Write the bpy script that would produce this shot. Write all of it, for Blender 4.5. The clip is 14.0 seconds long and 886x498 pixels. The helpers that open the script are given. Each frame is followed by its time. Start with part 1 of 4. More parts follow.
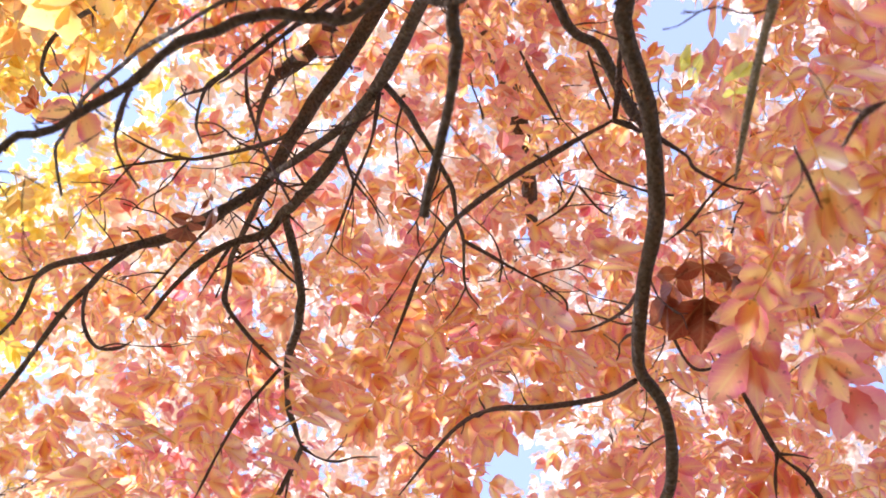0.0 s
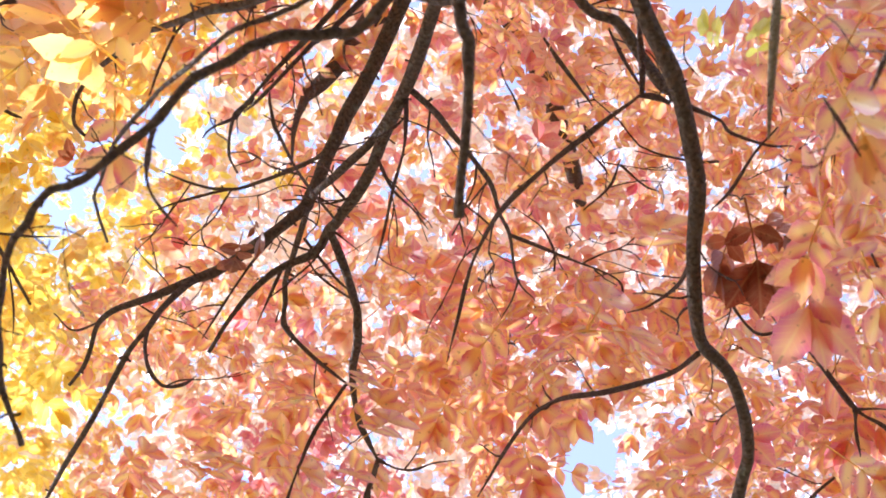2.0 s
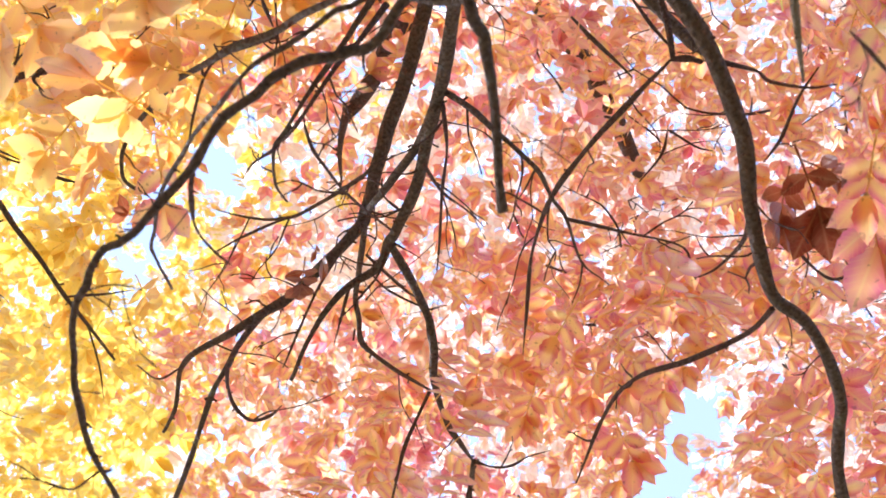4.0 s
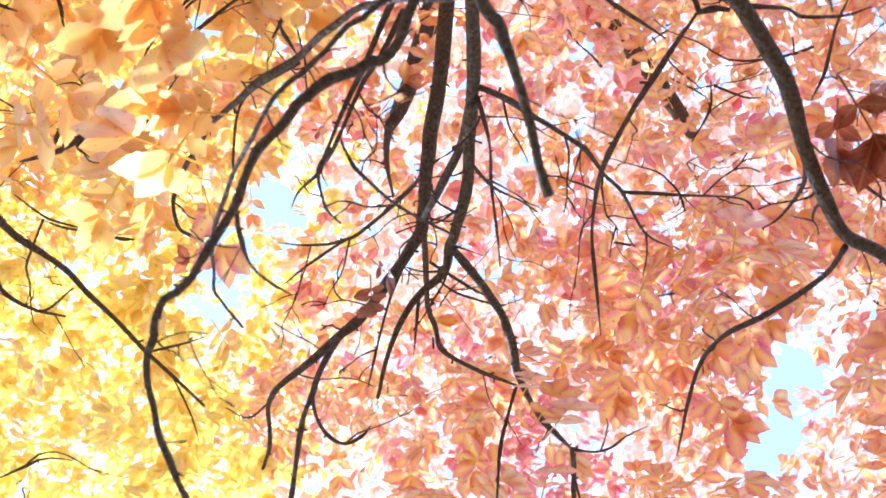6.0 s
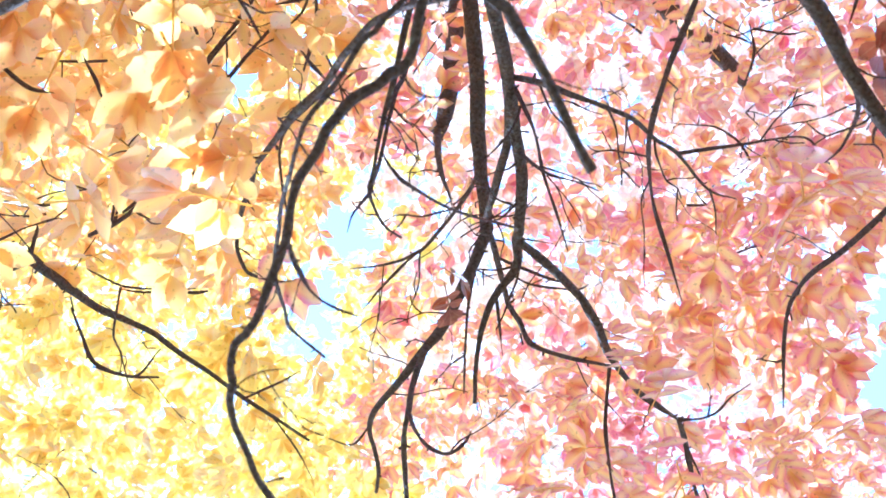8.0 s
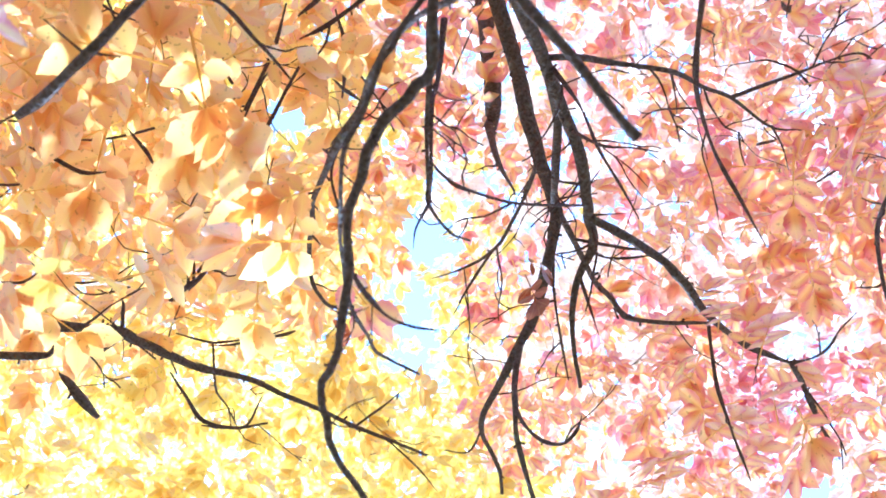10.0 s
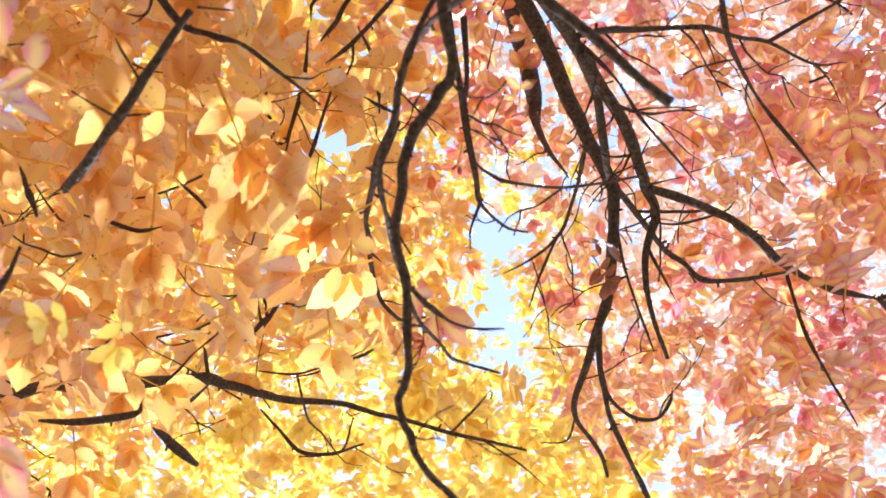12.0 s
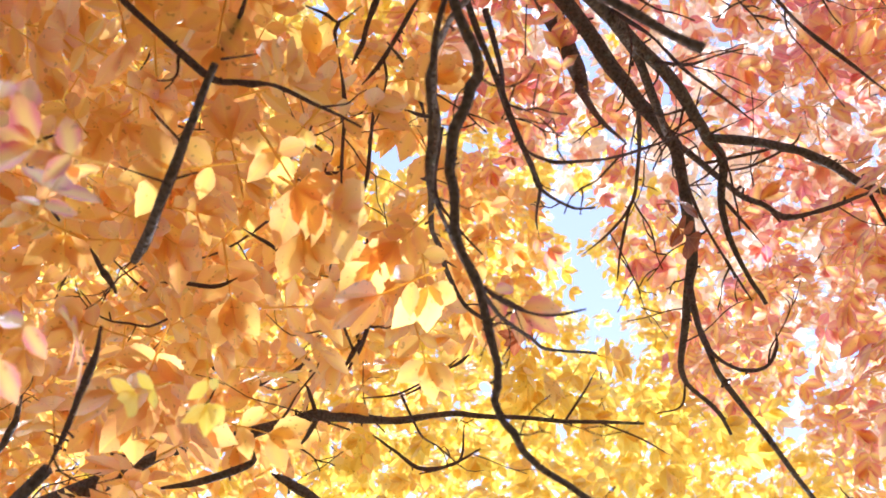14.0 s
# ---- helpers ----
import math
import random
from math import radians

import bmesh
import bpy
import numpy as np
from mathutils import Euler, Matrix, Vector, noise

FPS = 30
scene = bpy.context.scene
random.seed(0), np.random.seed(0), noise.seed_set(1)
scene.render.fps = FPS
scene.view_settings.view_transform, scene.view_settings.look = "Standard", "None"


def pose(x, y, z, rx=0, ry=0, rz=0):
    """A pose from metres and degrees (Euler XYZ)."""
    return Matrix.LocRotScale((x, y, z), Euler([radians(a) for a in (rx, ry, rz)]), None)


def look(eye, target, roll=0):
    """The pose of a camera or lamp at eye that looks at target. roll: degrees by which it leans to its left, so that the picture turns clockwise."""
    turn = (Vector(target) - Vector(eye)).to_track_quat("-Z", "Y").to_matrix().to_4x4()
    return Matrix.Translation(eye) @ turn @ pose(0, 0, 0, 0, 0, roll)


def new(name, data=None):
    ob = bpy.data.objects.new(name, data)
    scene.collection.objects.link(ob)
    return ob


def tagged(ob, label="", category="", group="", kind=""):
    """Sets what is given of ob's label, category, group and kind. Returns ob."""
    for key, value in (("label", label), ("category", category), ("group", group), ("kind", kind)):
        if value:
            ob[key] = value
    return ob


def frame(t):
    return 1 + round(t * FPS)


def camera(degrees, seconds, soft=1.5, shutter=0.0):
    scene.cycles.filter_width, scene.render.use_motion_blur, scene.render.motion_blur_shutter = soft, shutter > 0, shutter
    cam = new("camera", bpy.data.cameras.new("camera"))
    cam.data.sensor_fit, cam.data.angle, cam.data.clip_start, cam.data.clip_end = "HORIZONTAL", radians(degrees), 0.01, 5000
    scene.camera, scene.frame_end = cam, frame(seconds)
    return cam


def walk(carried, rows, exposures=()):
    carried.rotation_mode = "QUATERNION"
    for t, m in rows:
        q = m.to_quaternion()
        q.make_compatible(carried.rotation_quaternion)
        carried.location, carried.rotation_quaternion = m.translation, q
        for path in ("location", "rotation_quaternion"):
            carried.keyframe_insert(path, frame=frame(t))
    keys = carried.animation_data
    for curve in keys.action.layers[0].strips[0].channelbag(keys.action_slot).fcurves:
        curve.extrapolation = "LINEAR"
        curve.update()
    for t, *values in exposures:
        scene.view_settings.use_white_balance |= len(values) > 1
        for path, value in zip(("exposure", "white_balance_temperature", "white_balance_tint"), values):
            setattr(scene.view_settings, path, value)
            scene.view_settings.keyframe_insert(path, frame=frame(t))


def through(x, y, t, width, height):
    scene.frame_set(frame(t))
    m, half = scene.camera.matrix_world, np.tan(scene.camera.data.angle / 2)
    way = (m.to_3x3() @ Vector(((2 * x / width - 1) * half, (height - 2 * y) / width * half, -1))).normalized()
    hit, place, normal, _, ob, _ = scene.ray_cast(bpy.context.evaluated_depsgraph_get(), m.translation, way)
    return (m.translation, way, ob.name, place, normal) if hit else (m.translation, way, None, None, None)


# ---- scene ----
cam = camera(44.0, 14.0, soft=1.7)
PATH = [
    (0.0, pose(0.0000, 0.0000, 1.5999, 157.124, -0.168, 0.130)),
    (0.5, pose(0.0055, 0.0007, 1.6016, 157.116, -0.191, 1.814)),
    (1.0, pose(0.0115, 0.0019, 1.6037, 157.130, -0.190, 3.697)),
    (1.5, pose(0.0174, 0.0031, 1.6050, 157.133, -0.147, 5.801)),
    (2.0, pose(0.0243, 0.0031, 1.6055, 157.071, -0.159, 8.121)),
    (2.5, pose(0.0324, 0.0026, 1.6049, 157.025, -0.220, 10.368)),
    (3.0, pose(0.0407, 0.0022, 1.6053, 156.928, -0.251, 12.884)),
    (5.5, pose(0.0670, 0.0171, 1.6158, 156.919, 0.085, 25.650)),
    (6.0, pose(0.0722, 0.0213, 1.6180, 156.918, 0.161, 28.375)),
    (6.5, pose(0.0781, 0.0273, 1.6189, 156.985, 0.228, 31.165)),
    (7.0, pose(0.0842, 0.0342, 1.6191, 157.065, 0.231, 33.853)),
    (7.5, pose(0.0909, 0.0405, 1.6199, 157.121, 0.266, 36.828)),
    (8.0, pose(0.0974, 0.0463, 1.6213, 157.150, 0.292, 39.872)),
    (10.5, pose(0.1284, 0.0696, 1.6419, 156.964, 0.723, 55.235)),
    (11.0, pose(0.1336, 0.0755, 1.6435, 156.969, 0.726, 57.720)),
    (11.5, pose(0.1374, 0.0808, 1.6452, 156.966, 0.801, 60.466)),
    (12.0, pose(0.1405, 0.0864, 1.6468, 156.987, 0.850, 63.024)),
    (12.5, pose(0.1438, 0.0941, 1.6479, 157.051, 0.964, 66.551)),
    (13.0, pose(0.1460, 0.1021, 1.6490, 157.130, 1.075, 70.132)),
    (13.5, pose(0.1474, 0.1079, 1.6512, 157.174, 1.216, 73.369)),
    (14.0, pose(0.1479, 0.1122, 1.6538, 157.229, 1.304, 75.736)),
]
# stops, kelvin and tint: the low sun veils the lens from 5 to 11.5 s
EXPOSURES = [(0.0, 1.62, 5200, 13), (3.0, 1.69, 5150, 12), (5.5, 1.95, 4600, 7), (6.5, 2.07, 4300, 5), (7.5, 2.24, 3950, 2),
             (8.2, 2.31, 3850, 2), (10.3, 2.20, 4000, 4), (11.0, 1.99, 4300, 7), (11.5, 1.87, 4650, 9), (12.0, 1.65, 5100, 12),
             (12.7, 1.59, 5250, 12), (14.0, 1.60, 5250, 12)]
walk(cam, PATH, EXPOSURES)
cam.data.dof.use_dof = True
cam.data.dof.focus_distance = 2.45
cam.data.dof.aperture_fstop = 7.0

# ---- daylight ----
SUN_UP, SUN_LEFT = 28.0, 69.0        # degrees above the horizon; degrees from +y towards -x
world = bpy.data.worlds.new("sky")
scene.world = world
world.use_nodes = True
wn = world.node_tree.nodes
sky = wn.new("ShaderNodeTexSky")
sky.sky_type = "NISHITA"
sky.sun_disc = False
sky.sun_elevation = radians(SUN_UP)
sky.sun_rotation = radians(-SUN_LEFT)
sky.air_density, sky.dust_density = 1.0, 1.0
wn["Background"].inputs["Strength"].default_value = 0.15
haze = wn.new("ShaderNodeMix")               # thin high haze over the blue
haze.data_type = "RGBA"
haze.inputs[0].default_value = 0.6
haze.inputs[7].default_value = (2.18, 2.10, 2.80, 1)
world.node_tree.links.new(sky.outputs["Color"], haze.inputs[6])
world.node_tree.links.new(haze.outputs[2], wn["Background"].inputs["Color"])
sun_data = bpy.data.lights.new("sun", "SUN")
sun_data.energy, sun_data.angle, sun_data.color = 4.0, radians(0.53), (1.0, 0.97, 0.91)
sun = new("sun", sun_data)
sun_way = Vector((-math.sin(radians(SUN_LEFT)) * math.cos(radians(SUN_UP)),
                  math.cos(radians(SUN_LEFT)) * math.cos(radians(SUN_UP)), math.sin(radians(SUN_UP))))
sun.matrix_world = look(sun_way * 40, (0, 0, 0))


# ---- materials ----
def material(name):
    m = bpy.data.materials.new(name)
    m.use_nodes = True
    return m, m.node_tree.nodes, m.node_tree.links


def ramp(nodes, stops):
    r = nodes.new("ShaderNodeValToRGB")
    el = r.color_ramp.elements
    el[0].position, el[0].color = stops[0][0], (*stops[0][1], 1)
    el[1].position, el[1].color = stops[-1][0], (*stops[-1][1], 1)
    for p, c in stops[1:-1]:
        el.new(p).color = (*c, 1)
    return r


def math_node(nodes, links, op, a, b=None, clamp=False):
    n = nodes.new("ShaderNodeMath")
    n.operation, n.use_clamp = op, clamp
    for i, v in enumerate((a, b)):
        if v is None:
            continue
        if isinstance(v, (int, float)):
            n.inputs[i].default_value = v
        else:
            links.new(v, n.inputs[i])
    return n.outputs[0]


def mix_colour(nodes, links, fac, a, b, blend="MIX"):
    n = nodes.new("ShaderNodeMix")
    n.data_type, n.blend_type = "RGBA", blend
    for sock, v in ((n.inputs[0], fac), (n.inputs[6], a), (n.inputs[7], b)):
        if isinstance(v, (int, float)):
            sock.default_value = v
        elif isinstance(v, tuple):
            sock.default_value = (*v, 1)
        else:
            links.new(v, sock)
    return n.outputs[2]


def leaf_material(name, stops, vein, spots=0.35, through=0.8, per_object=False, edge=None, edging=0.0):
    """Thin autumn leaf: light passes through it; midrib, side veins, blotches and brown specks."""
    m, nodes, links = material(name)
    nodes.remove(nodes["Principled BSDF"])
    if per_object:
        rnd = nodes.new("ShaderNodeObjectInfo").outputs["Random"]
        isl = nodes.new("ShaderNodeNewGeometry").outputs["Random Per Island"]
        rnd = math_node(nodes, links, "ADD", math_node(nodes, links, "MULTIPLY", rnd, 0.7), math_node(nodes, links, "MULTIPLY", isl, 0.3))
    else:
        rnd = nodes.new("ShaderNodeNewGeometry").outputs["Random Per Island"]
    tc = nodes.new("ShaderNodeTexCoord")
    geo = nodes.new("ShaderNodeNewGeometry")
    patch = nodes.new("ShaderNodeTexNoise")           # drift of hue from bough to bough
    patch.inputs["Scale"].default_value = 1.7
    patch.inputs["Detail"].default_value = 2.0
    links.new(geo.outputs["Position"], patch.inputs["Vector"])
    key = math_node(nodes, links, "ADD", math_node(nodes, links, "MULTIPLY", rnd, 0.55),
                    math_node(nodes, links, "MULTIPLY", math_node(nodes, links, "SUBTRACT", patch.outputs["Fac"], 0.28), 1.0), True)
    col = ramp(nodes, stops)
    links.new(key, col.inputs["Fac"])
    fine = nodes.new("ShaderNodeTexNoise")            # blotches within a leaflet
    fine.inputs["Scale"].default_value = 38.0
    fine.inputs["Detail"].default_value = 3.0
    links.new(geo.outputs["Position"], fine.inputs["Vector"])
    mott = math_node(nodes, links, "MULTIPLY", math_node(nodes, links, "SUBTRACT", fine.outputs["Fac"], 0.45, True), 1.6, True)
    c = mix_colour(nodes, links, mott, col.outputs["Color"], vein)
    # veins from the leaf's own coordinates: u across, v along
    sep = nodes.new("ShaderNodeSeparateXYZ")
    links.new(tc.outputs["UV"], sep.inputs[0])
    across = math_node(nodes, links, "ABSOLUTE", math_node(nodes, links, "SUBTRACT", sep.outputs["X"], 0.5))
    mid = math_node(nodes, links, "SUBTRACT", 1.0, math_node(nodes, links, "MULTIPLY", across, 26.0), True)
    slant = math_node(nodes, links, "SUBTRACT", math_node(nodes, links, "MULTIPLY", sep.outputs["Y"], 9.0),
                      math_node(nodes, links, "MULTIPLY", across, 7.0))
    saw = math_node(nodes, links, "ABSOLUTE", math_node(nodes, links, "SUBTRACT", math_node(nodes, links, "FRACT", slant), 0.5))
    side = math_node(nodes, links, "SUBTRACT", 1.0, math_node(nodes, links, "MULTIPLY", saw, 10.0), True)
    if edge:                                          # the margins turn first
        rim = math_node(nodes, links, "MULTIPLY", math_node(nodes, links, "SUBTRACT", across, 0.06, True), 6.5, True)
        tip = math_node(nodes, links, "MULTIPLY", math_node(nodes, links, "SUBTRACT", sep.outputs["Y"], 0.6, True), 2.0, True)
        turn = math_node(nodes, links, "MULTIPLY", math_node(nodes, links, "MAXIMUM", rim, tip), math_node(nodes, links, "ADD", fine.outputs["Fac"], 0.35))
        c = mix_colour(nodes, links, math_node(nodes, links, "MULTIPLY", turn, edging, True), c, edge)
    lines = math_node(nodes, links, "MAXIMUM", mid, math_node(nodes, links, "MULTIPLY", side, 0.55))
    c = mix_colour(nodes, links, math_node(nodes, links, "MULTIPLY", lines, 0.6), c, vein)
    speck = nodes.new("ShaderNodeTexNoise")
    speck.inputs["Scale"].default_value = 95.0
    speck.inputs["Detail"].default_value = 1.0
    links.new(geo.outputs["Position"], speck.inputs["Vector"])
    brown = math_node(nodes, links, "MULTIPLY", math_node(nodes, links, "GREATER_THAN", speck.outputs["Fac"], 0.69), spots)
    c = mix_colour(nodes, links, brown, c, (0.13, 0.05, 0.02))
    dif = nodes.new("ShaderNodeBsdfDiffuse")
    tra = nodes.new("ShaderNodeBsdfTranslucent")
    glo = nodes.new("ShaderNodeBsdfGlossy")
    glo.inputs["Roughness"].default_value = 0.42
    glo.inputs["Color"].default_value = (0.9, 0.9, 0.9, 1)
    bump = nodes.new("ShaderNodeBump")
    bump.inputs["Strength"].default_value = 0.35
    bump.inputs["Distance"].default_value = 0.004
    links.new(lines, bump.inputs["Height"])
    links.new(c, dif.inputs["Color"])
    links.new(c, tra.inputs["Color"])
    for n in (dif, glo):
        links.new(bump.outputs["Normal"], n.inputs["Normal"])
    a = nodes.new("ShaderNodeMixShader")
    a.inputs[0].default_value = through
    links.new(dif.outputs[0], a.inputs[1])
    links.new(tra.outputs[0], a.inputs[2])
    fres = nodes.new("ShaderNodeFresnel")
    fres.inputs["IOR"].default_value = 1.4
    b = nodes.new("ShaderNodeMixShader")
    links.new(math_node(nodes, links, "MULTIPLY", fres.outputs[0], 0.12), b.inputs[0])
    links.new(a.outputs[0], b.inputs[1])
    links.new(glo.outputs[0], b.inputs[2])
    links.new(b.outputs[0], nodes["Material Output"].inputs["Surface"])
    return m


def bark_material(name, dark, light, lichen=0.3, scale=1.0):
    m, nodes, links = material(name)
    p = nodes["Principled BSDF"]
    tc = nodes.new("ShaderNodeNewGeometry")
    n1 = nodes.new("ShaderNodeTexNoise")
    n1.inputs["Scale"].default_value, n1.inputs["Detail"].default_value = 150.0 * scale, 8.0
    n2 = nodes.new("ShaderNodeTexNoise")
    n2.inputs["Scale"].default_value, n2.inputs["Detail"].default_value = 28.0 * scale, 4.0
    v = nodes.new("ShaderNodeTexVoronoi")
    v.inputs["Scale"].default_value = 85.0 * scale
    for n in (n1, n2, v):
        links.new(tc.outputs["Position"], n.inputs["Vector"])
    r = ramp(nodes, [(0.3, dark), (0.7, light)])
    links.new(n1.outputs["Fac"], r.inputs["Fac"])
    patch = math_node(nodes, links, "MULTIPLY", math_node(nodes, links, "SUBTRACT", n2.outputs["Fac"], 0.6, True), 6.0 * lichen, True)
    c = mix_colour(nodes, links, patch, r.outputs["Color"], (0.34, 0.35, 0.26))
    links.new(c, p.inputs["Base Color"])
    p.inputs["Roughness"].default_value = 0.9
    p.inputs["Specular IOR Level"].default_value = 0.1
    bump = nodes.new("ShaderNodeBump")
    bump.inputs["Strength"].default_value, bump.inputs["Distance"].default_value = 0.9, 0.006
    links.new(math_node(nodes, links, "ADD", n1.outputs["Fac"], v.outputs["Distance"]), bump.inputs["Height"])
    links.new(bump.outputs["Normal"], p.inputs["Normal"])
    return m


BARK = bark_material("bark", (0.088, 0.059, 0.048), (0.195, 0.136, 0.108), 0.45)
TWIG = bark_material("twig_bark", (0.085, 0.050, 0.042), (0.190, 0.116, 0.094), 0.1, 2.0)
# lighter copy of the twig bark, with full sunlight painted into its colour
SUNLIT_TWIG = bark_material("sunlit_twig_bark", (0.25, 0.19, 0.13), (0.45, 0.36, 0.27), 0.1, 2.0)
# far pink leaves: the burnt-out sun glow is put into these cream tones
GLOW_PINKS = [(0.0, (0.89, 0.42, 0.37)), (0.2, (0.94, 0.66, 0.53)), (0.5, (0.96, 0.83, 0.69)), (1.0, (0.97, 0.93, 0.82))]
PINKS = [(0.0, (0.66, 0.13, 0.28)), (0.22, (0.79, 0.24, 0.32)), (0.45, (0.88, 0.40, 0.31)), (0.7, (0.92, 0.57, 0.32)), (1.0, (0.95, 0.76, 0.50))]
REDS = [(0.0, (0.54, 0.09, 0.19)), (0.4, (0.74, 0.19, 0.25)), (0.75, (0.85, 0.32, 0.28)), (1.0, (0.91, 0.50, 0.34))]
ORANGES = [(0.0, (0.76, 0.19, 0.22)), (0.2, (0.87, 0.39, 0.21)), (0.5, (0.92, 0.61, 0.21)), (1.0, (0.95, 0.80, 0.31))]
AMBERS = [(0.0, (0.80, 0.36, 0.18)), (0.3, (0.87, 0.49, 0.15)), (0.65, (0.91, 0.61, 0.14)), (1.0, (0.93, 0.74, 0.17))]
YELLOWS = [(0.0, (0.85, 0.49, 0.09)), (0.35, (0.90, 0.62, 0.08)), (0.7, (0.92, 0.73, 0.10)), (1.0, (0.94, 0.82, 0.20))]
ROSE = (0.74, 0.18, 0.27)
LEAF = {
    "pale": leaf_material("glow_pink_leaf", GLOW_PINKS, (0.94, 0.76, 0.50), edge=(0.86, 0.42, 0.36), edging=0.3),
    "pink": leaf_material("pink_leaf", PINKS, (0.92, 0.62, 0.32), edge=ROSE, edging=0.35),
    "red": leaf_material("red_leaf", REDS, (0.86, 0.42, 0.24)),
    "orange": leaf_material("orange_leaf", ORANGES, (0.93, 0.66, 0.20), edge=ROSE, edging=0.8),
    "amber": leaf_material("amber_leaf", AMBERS, (0.92, 0.64, 0.14), edge=(0.84, 0.38, 0.20), edging=0.25),
    "yellow": leaf_material("yellow_leaf", YELLOWS, (0.93, 0.78, 0.20)),
    "near_orange": leaf_material("near_orange_leaf", ORANGES, (0.92, 0.66, 0.22), per_object=True, edge=ROSE, edging=0.9),
    "near_rose": leaf_material("near_rose_leaf", PINKS, (0.90, 0.55, 0.32), per_object=True, edge=ROSE, edging=0.6),
    "near_amber": leaf_material("near_amber_leaf", AMBERS, (0.92, 0.64, 0.14), per_object=True, edge=(0.82, 0.36, 0.22), edging=0.35),
    "brown": leaf_material("brown_leaf", [(0.0, (0.24, 0.05, 0.025)), (1.0, (0.46, 0.13, 0.05))], (0.55, 0.26, 0.10), 0.6, 0.65, True),
    "green": leaf_material("lime_leaf", [(0.0, (0.66, 0.66, 0.05)), (1.0, (0.86, 0.82, 0.12))], (0.9, 0.88, 0.35), 0.2, 0.85, True),
}


# ---- builders ----
def mesh_object(name, verts, faces, mat, parent=None, label="", uv=None, smooth=True):
    me = bpy.data.meshes.new(name)
    me.from_pydata([tuple(v) for v in verts] if not isinstance(verts, np.ndarray) else verts.tolist(), [],
                   faces if not isinstance(faces, np.ndarray) else faces.tolist())
    if uv is not None:
        layer = me.uv_layers.new(name="leaf")
        idx = np.empty(len(me.loops), dtype=np.int32)
        me.loops.foreach_get("vertex_index", idx)
        layer.data.foreach_set("uv", np.asarray(uv, dtype=np.float32)[idx].ravel())
    if smooth:
        me.polygons.foreach_set("use_smooth", [True] * len(me.polygons))
    me.materials.append(mat)
    me.update()
    ob = new(name, me)
    if parent is not None:
        ob.parent = parent
    if label:
        ob["label"] = label
    return ob


def spline(points, steps):
    """Points of a smooth line through (x, y, z, r) points."""
    p = np.array(points, dtype=float)
    p = np.vstack([2 * p[0] - p[1], p, 2 * p[-1] - p[-2]])
    out = []
    for i in range(1, len(p) - 2):
        for k in range(steps):
            t = k / steps
            out.append(0.5 * ((2 * p[i]) + (p[i + 1] - p[i - 1]) * t + (2 * p[i - 1] - 5 * p[i] + 4 * p[i + 1] - p[i + 2]) * t * t
                              + (3 * p[i] - p[i - 1] - 3 * p[i + 1] + p[i + 2]) * t ** 3))
    out.append(p[-2])
    return np.array(out)


def tube(points, sides=7, steps=5, rough=0.10, wander=0.0, seed=0):
    """A tapering, knobbly tube: vertices and faces."""
    rng = np.random.default_rng(seed)
    line = spline(points, steps)
    n = len(line)
    line[:, 3] = np.maximum(line[:, 3], 0.0008)
    if wander:
        knots = max(3, n // 3)
        for ax in range(3):
            w = np.interp(np.arange(n), np.linspace(0, n - 1, knots), rng.normal(0, wander, knots))
            line[1:-1, ax] += w[1:-1]
    way = np.gradient(line[:, :3], axis=0)
    way /= np.linalg.norm(way, axis=1)[:, None] + 1e-9
    side = np.cross(way, (0.31, 0.17, 0.93))
    side /= np.linalg.norm(side, axis=1)[:, None] + 1e-9
    up = np.cross(way, side)
    ang = np.arange(sides) * 2 * np.pi / sides
    def drift(count):
        """Slow noise along the line, about 1 high."""
        knots = max(3, n // 3)
        return np.stack([np.interp(np.arange(n), np.linspace(0, n - 1, knots), rng.normal(0, 1, knots)) for _ in range(count)], 1)

    ring_r = line[:, 3] * (1 + rough * drift(1)[:, 0] )
    rad = ring_r[:, None] * (1 + rough * 0.45 * drift(sides))
    v = line[:, None, :3] + rad[:, :, None] * (np.cos(ang)[None, :, None] * side[:, None] + np.sin(ang)[None, :, None] * up[:, None])
    faces = []
    for i in range(n - 1):
        for k in range(sides):
            a, b = i * sides + k, i * sides + (k + 1) % sides
            faces.append((a, b, b + sides, a + sides))
    v = v.reshape(-1, 3)
    faces.append(tuple(range(sides))[::-1])
    faces.append(tuple(range((n - 1) * sides, n * sides)))
    return v, faces


SKELETON = []        # points along all woody parts, to hang twigs on
LIMB_SEED = [0]


def limb(tree, name, points, mat=None, label=""):
    LIMB_SEED[0] += 1
    big = max(p[3] for p in points)
    if name in ("twig", "branch"):
        points = points[:-1] + [(*points[-1][:3], points[-1][3] * 0.45)]
        start = np.array(points[0][:3])
        if not any(np.linalg.norm(l[:, :3] - start, axis=1).min() < 0.06 for l, _ in SKELETON):
            points = [(*points[0][:3], points[0][3] * 0.4)] + points[1:]
    v, f = tube(points, 12 if big > 0.02 else 7, 6, 0.05 if big > 0.02 else 0.12 if big > 0.006 else 0.20, big * (0.05 if big > 0.02 else 0.12), LIMB_SEED[0])
    root = tree.parent or tree
    SKELETON.append((spline(points, 4), root.name))
    return mesh_object(name, v - np.array(root.location), f, mat or (BARK if big > 0.006 else TWIG), tree, label)


def thing(name, label, category, at=(0, 0, 0), kind="", group=""):
    ob = new(name)
    ob.location = at
    ob.empty_display_size = 0.2
    return tagged(ob, label, category, group, kind)


